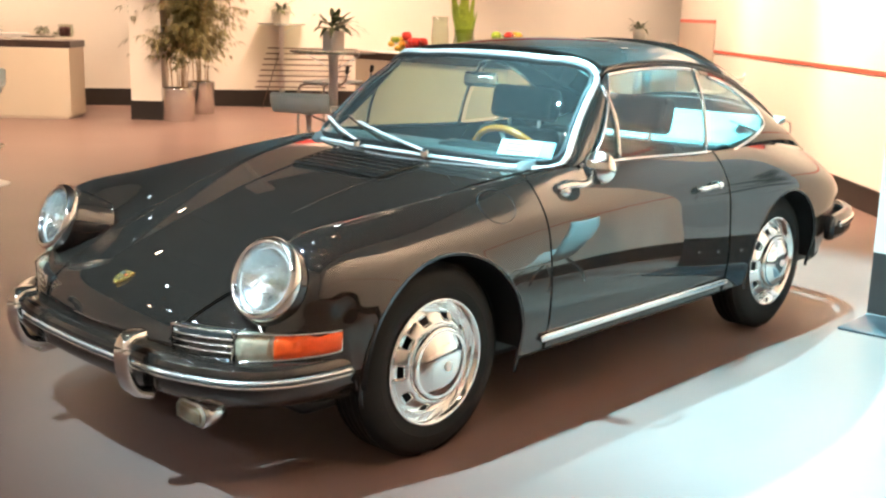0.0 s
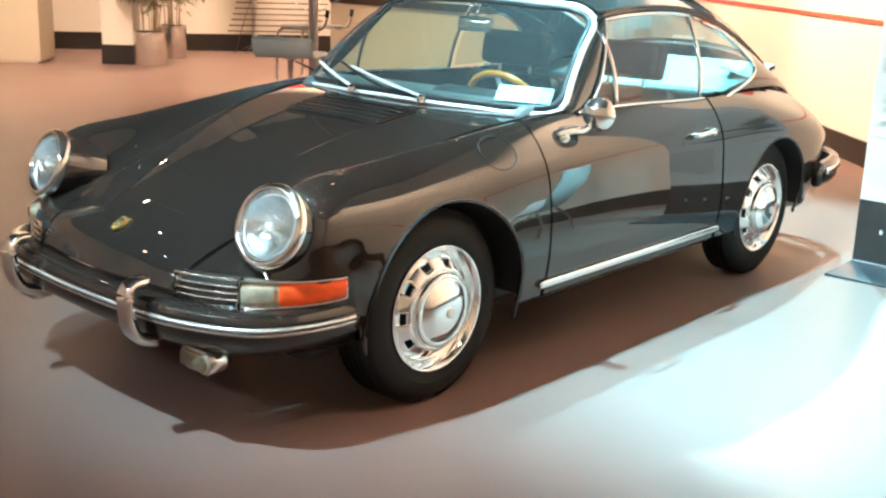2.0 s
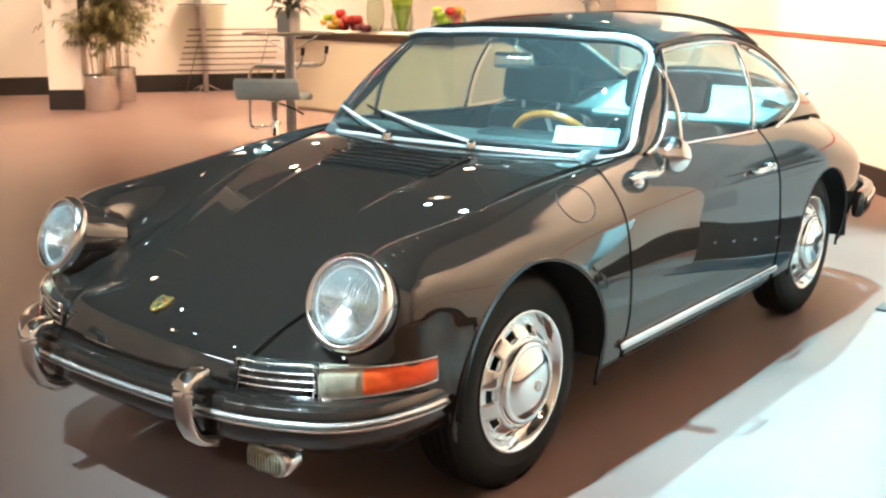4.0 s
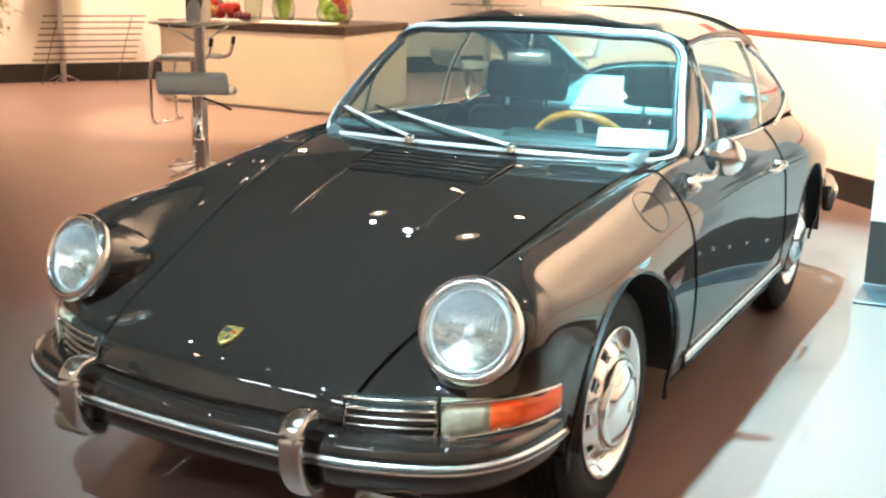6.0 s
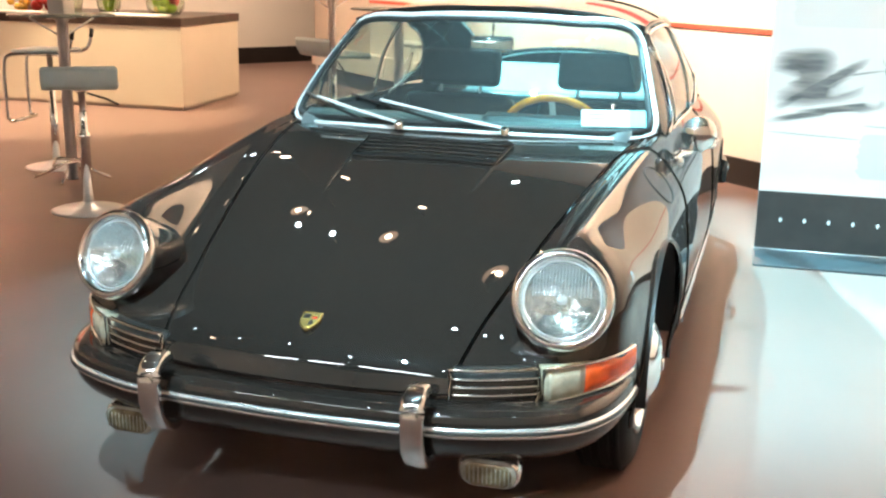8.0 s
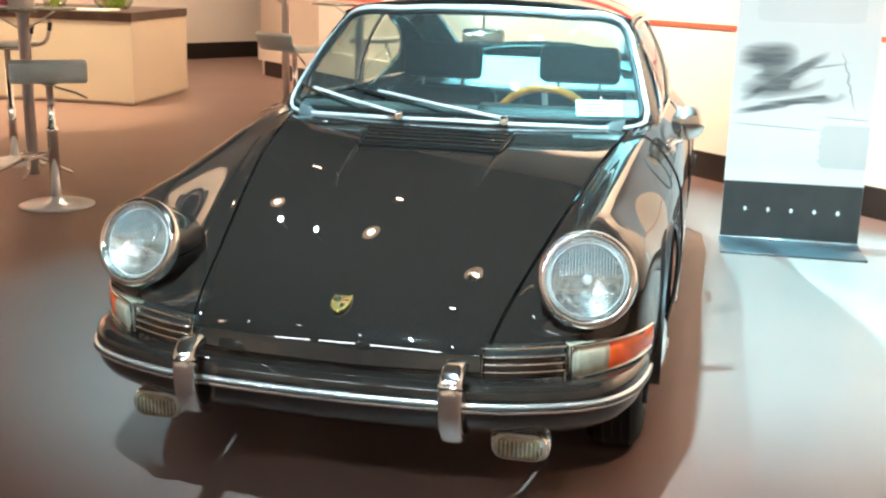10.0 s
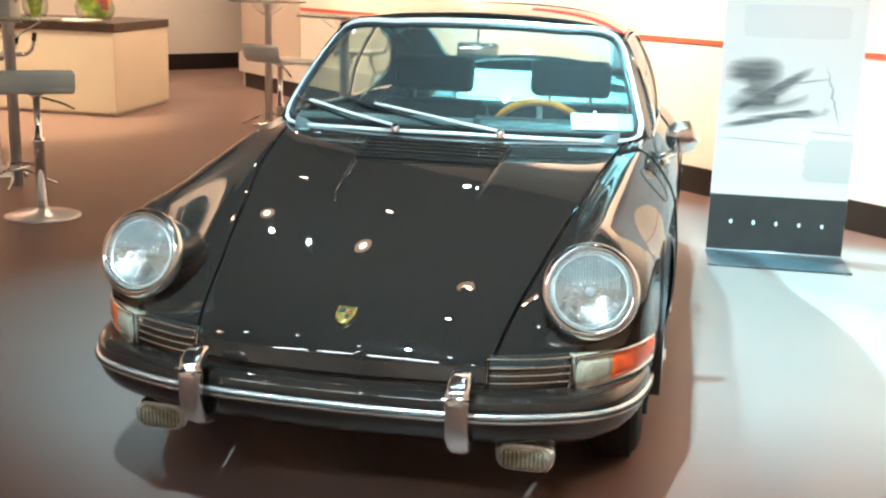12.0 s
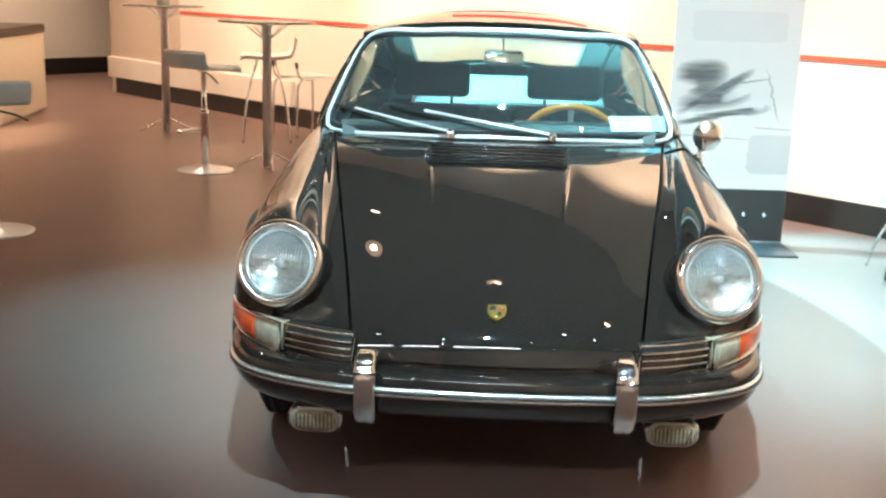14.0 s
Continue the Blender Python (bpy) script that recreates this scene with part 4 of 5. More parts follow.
def wiper(vp, vt, st):
    base = screen(0.0, vp) + Vector((0, -0.03, 0.0))
    w = part("wiper", lathe([(0.016, 0.0), (0.016, 0.02), (0.010, 0.028), (0.0, 0.029)], 16, centre=base), CHROME, car, "chrome windscreen wiper")
    def over(s, v):
        return screen(s, v) + Vector((0, -0.028, 0.018))
    mid = over(st * 0.45, vp + (vt - vp) * 0.45)
    end = over(st, vt)
    part("wiper_arm", sweep(smoothed([base + Vector((0, 0, 0.022)), mid, over(st * 0.86, vp + (vt - vp) * 0.86)], 16), rounded(0.015, 0.009, 0.003, 2)), SATIN, w)
    a, b = over(st * 0.42, vp + (vt - vp) * 0.34), over(st * 1.08, vt + (vt - vp) * 0.08)
    blade = [screen(0.02 + (st * 1.1 - 0.02) * f, vp + (vt * 1.0 - vp) * (0.30 + 0.82 * f)) + Vector((0, -0.014, 0.009)) for f in steps(0, 1, 14)]
    part("wiper_blade", sweep(blade, rounded(0.006, 0.010, 0.002, 2)), BLACK, w)


wiper(0.28, -0.52, 0.20)
wiper(-0.25, -0.90, 0.20)

# outside mirror on the left door
mp = Vector((0.800, 0.745, 0.872))
om = part("wing_mirror", lathe([(0.058, 0.0), (0.060, -0.006), (0.058, -0.014), (0.048, -0.030), (0.030, -0.042), (0.0, -0.048)], 40, centre=mp, turn=look((0, 0, 0), (-0.25, 1, 0.05)) @ pose(0, 0, 0, 0, 180, 0)), CHROME, door_left, "round chrome door mirror")
part("mirror_glass", lathe([(0.0, 0.002), (0.055, 0.001), (0.059, -0.003)], 40, centre=mp, turn=look((0, 0, 0), (-0.25, 1, 0.05)) @ pose(0, 0, 0, 0, 180, 0)), CHROME, om)
part("mirror_stem", tube(smoothed([mp + Vector((-0.015, -0.02, -0.035)), mp + Vector((-0.025, -0.055, -0.055)), mp + Vector((-0.045, -0.10, -0.055)), mp + Vector((-0.062, -0.16, -0.065))], 16), 0.010, 8, taper=[1.0 + 0.05 * k for k in range(16)]), CHROME, om)
part("mirror_foot", lathe([(0.026, -0.004), (0.024, 0.010), (0.014, 0.018), (0.0, 0.019)], 20, centre=mp + Vector((-0.056, -0.13, -0.074)), turn=pose(0, 0, 0, 0, 40, 0)), CHROME, om)

# rear bumper and lamps
for sg in (1, -1):
    rb = smoothed([(sg * 0.80, 2.66, 0.42), (sg * 0.775, 2.85, 0.42), (sg * 0.71, 3.05, 0.42), (sg * 0.56, 3.19, 0.42), (sg * 0.25, 3.24, 0.42), (0, 3.245, 0.42)], 40)
    b = part("rear_bumper", sweep(rb, rounded(0.05, 0.12, 0.02)), PAINT, car, "dark grey rear bumper half")
    part("chrome_strip", sweep([p + Vector((sg * 0.026, 0.012, 0.012)) for p in rb[3:30]], rounded(0.016, 0.032, 0.006)), CHROME, b)
    part("tail_lamp", box(-0.03, 0.03, -0.10, 0.10, -0.05, 0.05, 0.02), REDLENS, car).matrix_local = pose(sg * 0.50, 3.12, 0.54, 20, 0, -sg * 70)

# ---- cabin ----
part("dashboard", sweep([Vector((x, 0.71 + 0.05 * (1 - (x / 0.6) ** 2), 0.855)) for x in steps(-0.60, 0.60, 20)], [(-0.14, -0.02), (-0.10, 0.022), (0.0, 0.038), (0.09, 0.025), (0.11, 0.0), (0.10, -0.03), (0.08, -0.14), (-0.10, -0.14)]), DASH, car, "grey padded dashboard")
part("instrument_hood", sweep([Vector((x, 0.755, 0.872)) for x in steps(0.06, 0.52, 14)], [(-0.08, -0.02), (-0.05, 0.024), (0.02, 0.032), (0.05, 0.012), (0.05, -0.03)]), VINYL, car)
card = part("windscreen_card", box(-0.10, 0.06, -0.002, 0.002, -0.032, 0.032), PAPER, car, "white printed card on the dashboard", False)
card.matrix_local = pose(0.515, 0.672, 0.915, -38, 0, 14)
part("card_end", box(0.061, 0.115, -0.0025, 0.0025, -0.032, 0.032), PAPERBLUE, card, "pale blue end of the card", False)
for k in range(3):
    part("print_bar", box(-0.075, 0.005 - 0.02 * (k % 2), -0.0032, -0.0021, 0.012 - 0.014 * k, 0.0145 - 0.014 * k), GREYTRIM, card, "", False)
sw = new("steering_wheel")
sw.empty_display_size = 0.1
sw.parent = car
sw.matrix_local = pose(0.283, 0.895, 0.788, 118, 0, 0)
part("rim", tube([(0.195 * math.cos(a), 0.195 * math.sin(a), 0) for a in steps(0, 2 * math.pi, 48)[:-1]], 0.0145, 10, closed=True), WOODRIM, sw, "varnished wooden steering wheel rim")
part("hub", lathe([(0.05, 0.03), (0.055, 0.0), (0.045, -0.015), (0.0, -0.02)], 28), BLACK, sw)
for a in (0, 90, 180, 270):
    part("spoke", sweep([Vector((r * math.cos(radians(a)), r * math.sin(radians(a)), 0)) for r in (0.045, 0.12, 0.19)], rounded(0.022, 0.004, 0.0015, 2)), SATIN, sw)
part("column", tube([(0, 0, 0.02), (0, 0, 0.20)], 0.03, 12, up=(1, 0, 0)), BLACK, sw)


def cushion(w, d, h, r=0.04):
    bm = box(-w / 2, w / 2, -d / 2, d / 2, -h / 2, h / 2)
    bmesh.ops.subdivide_edges(bm, edges=bm.edges, cuts=4, use_grid_fill=True)
    bmesh.ops.bevel(bm, geom=[e for e in bm.edges if len(e.link_faces) == 2 and e.calc_face_angle(0) > 1], offset=r, segments=4, affect="EDGES", profile=0.5)
    for v in bm.verts:
        f = (1 - (2 * v.co.x / w) ** 2) * (1 - (2 * v.co.z / h) ** 2)
        v.co.y += (0.02 if v.co.y > 0 else -0.02) * max(f, 0)
    return bm


for cx in (0.312, -0.300):
    seat = new("seat")
    seat.empty_display_size = 0.1
    seat.parent = car
    seat.matrix_local = pose(cx, 1.50, 0.33)
    s = part("seat_cushion", cushion(0.50, 0.50, 0.16, 0.05), VINYL, seat)
    s.matrix_local = pose(0, -0.18, 0.14, 6, 0, 0)
    s = part("seat_back", cushion(0.50, 0.14, 0.46, 0.05), VINYL, seat)
    s.matrix_local = pose(0, 0.10, 0.31, -16, 0, 0)
    s = part("headrest", cushion(0.345, 0.12, 0.155, 0.03), CLOTH, seat, "wide dark cloth headrest")
    s.matrix_local = pose(0, 0.165, 0.648, -10, 0, 0)
    for dx in (-0.09, 0.09):
        part("headrest_post", tube([(dx, 0.15, 0.48), (dx, 0.168, 0.62)], 0.008, 8, up=(1, 0, 0)), SATIN, seat)
part("rear_seat_back", box(-0.55, 0.55, 2.02, 2.14, 0.40, 0.84, 0.04), VINYL, car)
part("rear_shelf", box(-0.55, 0.55, -0.26, 0.26, -0.012, 0.012, 0.006), SHELF, car, "pale rear parcel shelf").matrix_local = pose(0, 2.36, 0.872, 11, 0, 0)
im = part("interior_mirror", box(-0.080, 0.080, -0.014, 0.014, -0.030, 0.030, 0.013), CHROME, car, "chrome interior mirror on a thin stem")
im.matrix_local = pose(0.015, 0.985, 1.125, -8, 0, 8)
part("mirror_stem", tube([(0.0, 0.005, 0.02), (0.0, 0.02, 0.095)], 0.005, 6, up=(1, 0, 0)), CHROME, im)
# ---- banner ----
BAN = pose(0.985, 2.765, 0.0, 0, 0, 1.5)
BANW, BANH = 0.705, 2.1
PRINT_W = mat("banner_white", (0.72, 0.73, 0.74), 0.45, vary=0.02)
PRINT_B = mat("banner_black", (0.036, 0.029, 0.027), 0.4, vary=0.15, vary_scale=8)
BASEPLATE = mat("dark_base_plate", (0.030, 0.034, 0.038), 0.28, vary=0.15, vary_scale=6)
ban = thing("display_banner", "grey and white display banner with a blurred car print", "banner", at=BAN)

def print_material():
    """A printed sheet: white and grey fields with a blurred dark car shape, drawn in the sheet's own metres."""
    m = bpy.data.materials.new("banner_print")
    m.use_nodes = True
    nt = m.node_tree
    b = nt.nodes["Principled BSDF"]
    b.inputs["Roughness"].default_value = 0.45
    tc = nt.nodes.new("ShaderNodeTexCoord")
    xyz = nt.nodes.new("ShaderNodeSeparateXYZ")
    nt.links.new(tc.outputs["Object"], xyz.inputs[0])

    def maths(op, a, c, clamp=False):
        n = nt.nodes.new("ShaderNodeMath")
        n.operation, n.use_clamp = op, clamp
        for k, v in enumerate((a, c)):
            if isinstance(v, (int, float)):
                n.inputs[k].default_value = v
            else:
                nt.links.new(v, n.inputs[k])
        return n.outputs[0]

    noise_map = nt.nodes.new("ShaderNodeMapping")
    noise_map.inputs["Scale"].default_value = (3.0, 1.0, 26.0)
    nt.links.new(tc.outputs["Object"], noise_map.inputs["Vector"])
    streak = nt.nodes.new("ShaderNodeTexNoise")
    streak.inputs["Scale"].default_value = 1.6
    streak.inputs["Detail"].default_value = 5
    nt.links.new(noise_map.outputs["Vector"], streak.inputs["Vector"])
    x = maths("ADD", xyz.outputs["X"], maths("MULTIPLY", maths("SUBTRACT", streak.outputs["Fac"], 0.5), 0.05))
    z = xyz.outputs["Z"]

    def blob(cx, cz, a, c, slant=0.0, soft=1.6, power=2.6):
        zz = maths("SUBTRACT", z, maths("ADD", maths("MULTIPLY", x, slant), cz - slant * cx))
        ex = maths("POWER", maths("ABSOLUTE", maths("DIVIDE", maths("SUBTRACT", x, cx), a), 0), power)
        ez = maths("POWER", maths("ABSOLUTE", maths("DIVIDE", zz, c), 0), power)
        return maths("MULTIPLY", maths("SUBTRACT", 1.0, maths("ADD", ex, ez)), soft, True)

    # a fast car seen from the side: cabin, flank, wheel shadow, nose line
    fields = [blob(0.17, 0.965, 0.155, 0.085, 0.06, 1.1, 3.0), blob(0.20, 0.87, 0.11, 0.14, 0.0, 0.9), blob(0.25, 0.83, 0.22, 0.070, 0.16, 1.0, 2.6), blob(0.255, 0.868, 0.22, 0.036, 0.59, 1.3, 2.6), blob(0.36, 0.755, 0.22, 0.036, 0.14, 1.1, 2.6), blob(0.20, 0.715, 0.20, 0.020, 0.20, 1.1)]
    light = [blob(0.075, 0.90, 0.085, 0.035, 0.10, 0.8), blob(0.38, 0.865, 0.10, 0.036, 0.42, 1.3), blob(0.50, 0.83, 0.045, 0.07, 0.0, 1.2), blob(0.33, 0.772, 0.24, 0.009, 0.16, 1.2), blob(0.36, 0.725, 0.09, 0.014, 0.12, 1.4)]
    thin = [blob(0.36, 0.915, 0.22, 0.006, 0.17, 1.4), blob(0.575, 0.85, 0.05, 0.018, -3.4, 1.2), blob(0.235, 0.613, 0.235, 0.0035, -0.045, 1.0, 6.0), blob(0.585, 0.668, 0.115, 0.0035, -0.045, 1.0, 6.0)]
    dark = fields[0]
    for f in fields[1:]:
        dark = maths("MAXIMUM", dark, f)
    for f in light:
        dark = maths("SUBTRACT", dark, maths("MULTIPLY", f, 0.7), True)
    for f in thin:
        dark = maths("MAXIMUM", dark, maths("MULTIPLY", f, 0.7))
    dark = maths("MULTIPLY", dark, maths("ADD", 0.46, maths("MULTIPLY", streak.outputs["Fac"], 0.75)), True)
    # pale grey panels in the sheet
    grey = maths("MAXIMUM", maths("MULTIPLY", blob(0.60, 0.52, 0.14, 0.115, 0.0, 3.0, 9.0), 0.35), maths("MULTIPLY", blob(0.36, 1.23, 0.27, 0.085, 0.0, 3.0, 9.0), 0.16))
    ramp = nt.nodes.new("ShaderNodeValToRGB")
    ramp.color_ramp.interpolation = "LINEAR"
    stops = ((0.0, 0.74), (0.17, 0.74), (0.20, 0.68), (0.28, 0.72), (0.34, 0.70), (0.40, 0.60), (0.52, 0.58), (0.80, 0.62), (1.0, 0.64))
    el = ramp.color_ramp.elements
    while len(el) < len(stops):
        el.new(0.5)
    # print tones carry a warm tint that offsets the cool spot light
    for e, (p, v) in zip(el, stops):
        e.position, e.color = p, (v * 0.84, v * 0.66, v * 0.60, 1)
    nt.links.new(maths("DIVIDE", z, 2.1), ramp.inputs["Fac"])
    pale = nt.nodes.new("ShaderNodeMix")
    pale.data_type = "RGBA"
    pale.inputs["B"].default_value = (0.22, 0.18, 0.17, 1)
    nt.links.new(grey, pale.inputs["Factor"])
    nt.links.new(ramp.outputs["Color"], pale.inputs["A"])
    mix = nt.nodes.new("ShaderNodeMix")
    mix.data_type = "RGBA"
    mix.inputs["B"].default_value = (0.030, 0.026, 0.027, 1)
    nt.links.new(dark, mix.inputs["Factor"])
    nt.links.new(pale.outputs["Result"], mix.inputs["A"])
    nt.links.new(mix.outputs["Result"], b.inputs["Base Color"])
    return m


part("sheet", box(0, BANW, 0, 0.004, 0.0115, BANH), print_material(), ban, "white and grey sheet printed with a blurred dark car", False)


def patch(name, pts, layer, material, label=""):
    bm = bmesh.new()
    a = [bm.verts.new((x, -0.001 - 0.0015 * layer, z)) for x, z in pts]
    b = [bm.verts.new((x, 0.0, z)) for x, z in pts]
    bm.faces.new(a)
    for k in range(len(a)):
        bm.faces.new((a[k], b[k], b[(k + 1) % len(a)], a[(k + 1) % len(a)]))
    bmesh.ops.recalc_face_normals(bm, faces=bm.faces)
    return part(name, bm, material, ban, label, False)


patch("print_band", [(0.001, 0.012), (BANW - 0.001, 0.012), (BANW - 0.001, 0.318), (0.001, 0.318)], 1, PRINT_B, "black lower band")
for k in range(5):
    patch("print_mark", [(0.120 + 0.1175 * k + 0.008 * math.cos(a), 0.172 + 0.012 * math.sin(a)) for a in steps(0, 2 * math.pi, 10)[:-1]], 2, PRINT_W)
part("base_plate", box(-0.004, BANW + 0.004, -0.335, 0.03, 0.0, 0.011, 0.003), BASEPLATE, ban, "flat dark base plate on the floor")
part("fold_line", box(0.0, BANW, -0.006, -0.0025, 0.0112, 0.0155), SATIN, ban, "thin bright edge at the fold")
part("top_rail", box(-0.005, BANW + 0.005, -0.008, 0.012, BANH - 0.01, BANH + 0.025, 0.006), SATIN, ban)
part("pole", tube([(BANW / 2, 0.035, 0.05), (BANW / 2, 0.012, BANH)], 0.010, 8, up=(1, 0, 0)), SATIN, ban)


# ---- bar counters ----
def counter(name, corners, height, label, group=""):
    """A counter on the plan corners, with a dark top that overhangs a little and a toe recess."""
    ob = thing(name, label, "counter", group)
    def prism(pts, z0, z1):
        bm = bmesh.new()
        lo = [bm.verts.new((x, y, z0)) for x, y in pts]
        hi = [bm.verts.new((x, y, z1)) for x, y in pts]
        bm.faces.new(lo[::-1]); bm.faces.new(hi)
        for k in range(len(pts)):
            bm.faces.new((lo[k], lo[(k + 1) % len(pts)], hi[(k + 1) % len(pts)], hi[k]))
        bmesh.ops.recalc_face_normals(bm, faces=bm.faces)
        bmesh.ops.bevel(bm, geom=list(bm.edges), offset=0.006, segments=2, affect="EDGES", profile=0.5)
        return bm
    cx, cy = sum(p[0] for p in corners) / 4, sum(p[1] for p in corners) / 4
    def grown(k):
        return [(x + k * (1 if x > cx else -1), y + k * (1 if y > cy else -1)) for x, y in corners]
    # beige a tone darker than the body paints the shadow line at the foot
    part("toe_kick", prism(grown(-0.025), 0.0, 0.03), PANEL, ob, "", False)
    part("body", prism(corners, 0.03, height - 0.085), COUNTER, ob, "cream laminate counter body", False)
    part("worktop", prism(grown(0.012), height - 0.084, height), COUNTERTOP, ob, "thick dark wooden worktop", False)
    return ob


counter("bar_counter", [(-7.09, 6.66), (-4.57, 6.57), (-4.72, 8.03), (-7.2, 8.10)], 0.90, "cream bar counter with a thick dark worktop", "bar counters")
A0, A1, A2, A3 = room(-9.55, -7.2), room(-9.62, -3.74), room(-10.22, -3.74), room(-10.16, -7.2)
counter("bar_counter", [(A0.x, A0.y), (A1.x, A1.y), (A2.x, A2.y), (A3.x, A3.y)], 0.94, "cream bar counter with fruit on its dark worktop", "bar counters")
pl = solid("pillar", box(-0.19, 0.19, -0.19, 0.19, 0.0, CEILING, 0.006), WALLPAINT, "square warm white pillar", "pillar", "structure", at=pose(-9.08, 5.03, 0, 0, 0, -45))
solid("pillar_base", box(-0.197, 0.197, -0.197, 0.197, 0.0, 0.235, 0.004), SKIRT, "black plinth round the pillar", "skirting", "structure", at=pose(-9.08, 5.03, 0, 0, 0, -45))


# ---- bistro tables and stools ----
def bistro_table(x, y, h, r, label):
    t = thing("bistro_table", label, "table", "high bistro tables", pose(x, y, 0))
    for k in range(4):
        a = radians(20 + 90 * k)
        part("foot", tube([(0.03 * math.cos(a), 0.03 * math.sin(a), 0.11), (0.14 * math.cos(a), 0.14 * math.sin(a), 0.055), (0.25 * math.cos(a), 0.25 * math.sin(a), 0.009)], 0.009, 8), CHROME, t, "thin splayed steel foot")
    part("column", lathe([(0.0, 0.0), (0.036, 0.0), (0.036, h - 0.05), (0.05, h - 0.03), (0.0, h - 0.03)], 24), STEEL, t, "brushed steel column")
    part("top", lathe([(0.0, h - 0.014), (r - 0.006, h - 0.014), (r, h - 0.010), (r, h - 0.004), (r - 0.004, h), (0.0, h)], 56), TABLEGLASS, t, "round greenish glass table top")
    part("top_edge", lathe([(r - 0.001, h - 0.013), (r + 0.003, h - 0.012), (r + 0.003, h - 0.003), (r - 0.001, h - 0.002)], 56), GLASSEDGE, t, "dark green glass edge")
    part("top_plate", lathe([(0.0, h - 0.030), (0.09, h - 0.030), (0.09, h - 0.0145), (0.0, h - 0.0145)], 28), STEEL, t)
    for k in range(4):
        a = radians(45 + 90 * k)
        part("bracket", tube([(0.034 * math.cos(a), 0.034 * math.sin(a), h - 0.13), (0.20 * math.cos(a), 0.20 * math.sin(a), h - 0.026)], 0.006, 6), STEEL, t)
    return t


bistro_table(-3.43, 3.16, 1.08, 0.33, "tall steel bistro table with a glass top and potted plant")
bistro_table(-9.50, 7.42, 1.18, 0.33, "tall steel bistro table with a glass top, near the end wall")
bistro_table(-1.72, 4.86, 1.11, 0.36, "tall steel bistro table with a glass top, by the striped wall")
bistro_table(-3.05, 6.72, 1.16, 0.36, "tall steel bistro table with a glass top, with a small plant")


def bar_stool(x, y, h, turn, label):
    t = thing("bar_stool", label, "stool", "bar stools", pose(x, y, 0, 0, 0, turn))
    part("base", lathe([(0.0, 0.0), (0.21, 0.0), (0.212, 0.006), (0.19, 0.014), (0.06, 0.030), (0.04, 0.05), (0.0, 0.05)], 40), STEEL, t, "round steel foot")
    part("column", lathe([(0.0, 0.04), (0.030, 0.04), (0.030, 0.42), (0.034, 0.43), (0.034, 0.45), (0.020, 0.455), (0.020, h - 0.07), (0.05, h - 0.05), (0.0, h - 0.05)], 20), CHROME, t, "chrome gas lift column")
    ends = [(-0.19, -0.055), (-0.185, -0.035), (-0.15, -0.026), (-0.05, -0.03), (0.09, -0.03), (0.155, -0.018), (0.185, 0.02), (0.196, 0.055), (0.20, 0.082)]
    prof = smoothed([(0, a, b) for a, b in ends], 28)
    bm = bmesh.new()
    rows = [[bm.verts.new((x2, p.y, h + p.z + k)) for x2, k in ((-0.195, -0.012), (-0.205, 0.0), (-0.19, 0.016), (0.19, 0.016), (0.205, 0.0), (0.195, -0.012))] for p in prof]
    for r0, r1 in zip(rows, rows[1:]):
        for k in range(6):
            bm.faces.new((r0[k], r0[(k + 1) % 6], r1[(k + 1) % 6], r1[k]))
    bm.faces.new(rows[0]); bm.faces.new(rows[-1][::-1])
    bmesh.ops.recalc_face_normals(bm, faces=bm.faces)
    part("seat", bm, SEATPAD, t, "curved pale vinyl seat")
    part("lever", tube([(-0.03, 0, h - 0.07), (-0.14, 0.05, h - 0.10), (-0.20, 0.07, h - 0.13)], 0.006, 6), BLACK, t)
    part("footrest", tube(smoothed([(0.03, 0, 0.30), (0.16, -0.12, 0.29), (0.17, 0.0, 0.29), (0.16, 0.12, 0.29), (0.03, 0.0, 0.30)], 30), 0.009, 6), CHROME, t)
    return t


bar_stool(-2.75, 2.36, 0.75, 213, "bar stool with a pale seat on a chrome column")
bar_stool(-5.32, 1.22, 0.78, 60, "bar stool with a pale seat before the counter")
bar_stool(-2.14, 4.60, 0.80, 152, "bar stool with a pale seat beside the striped wall")


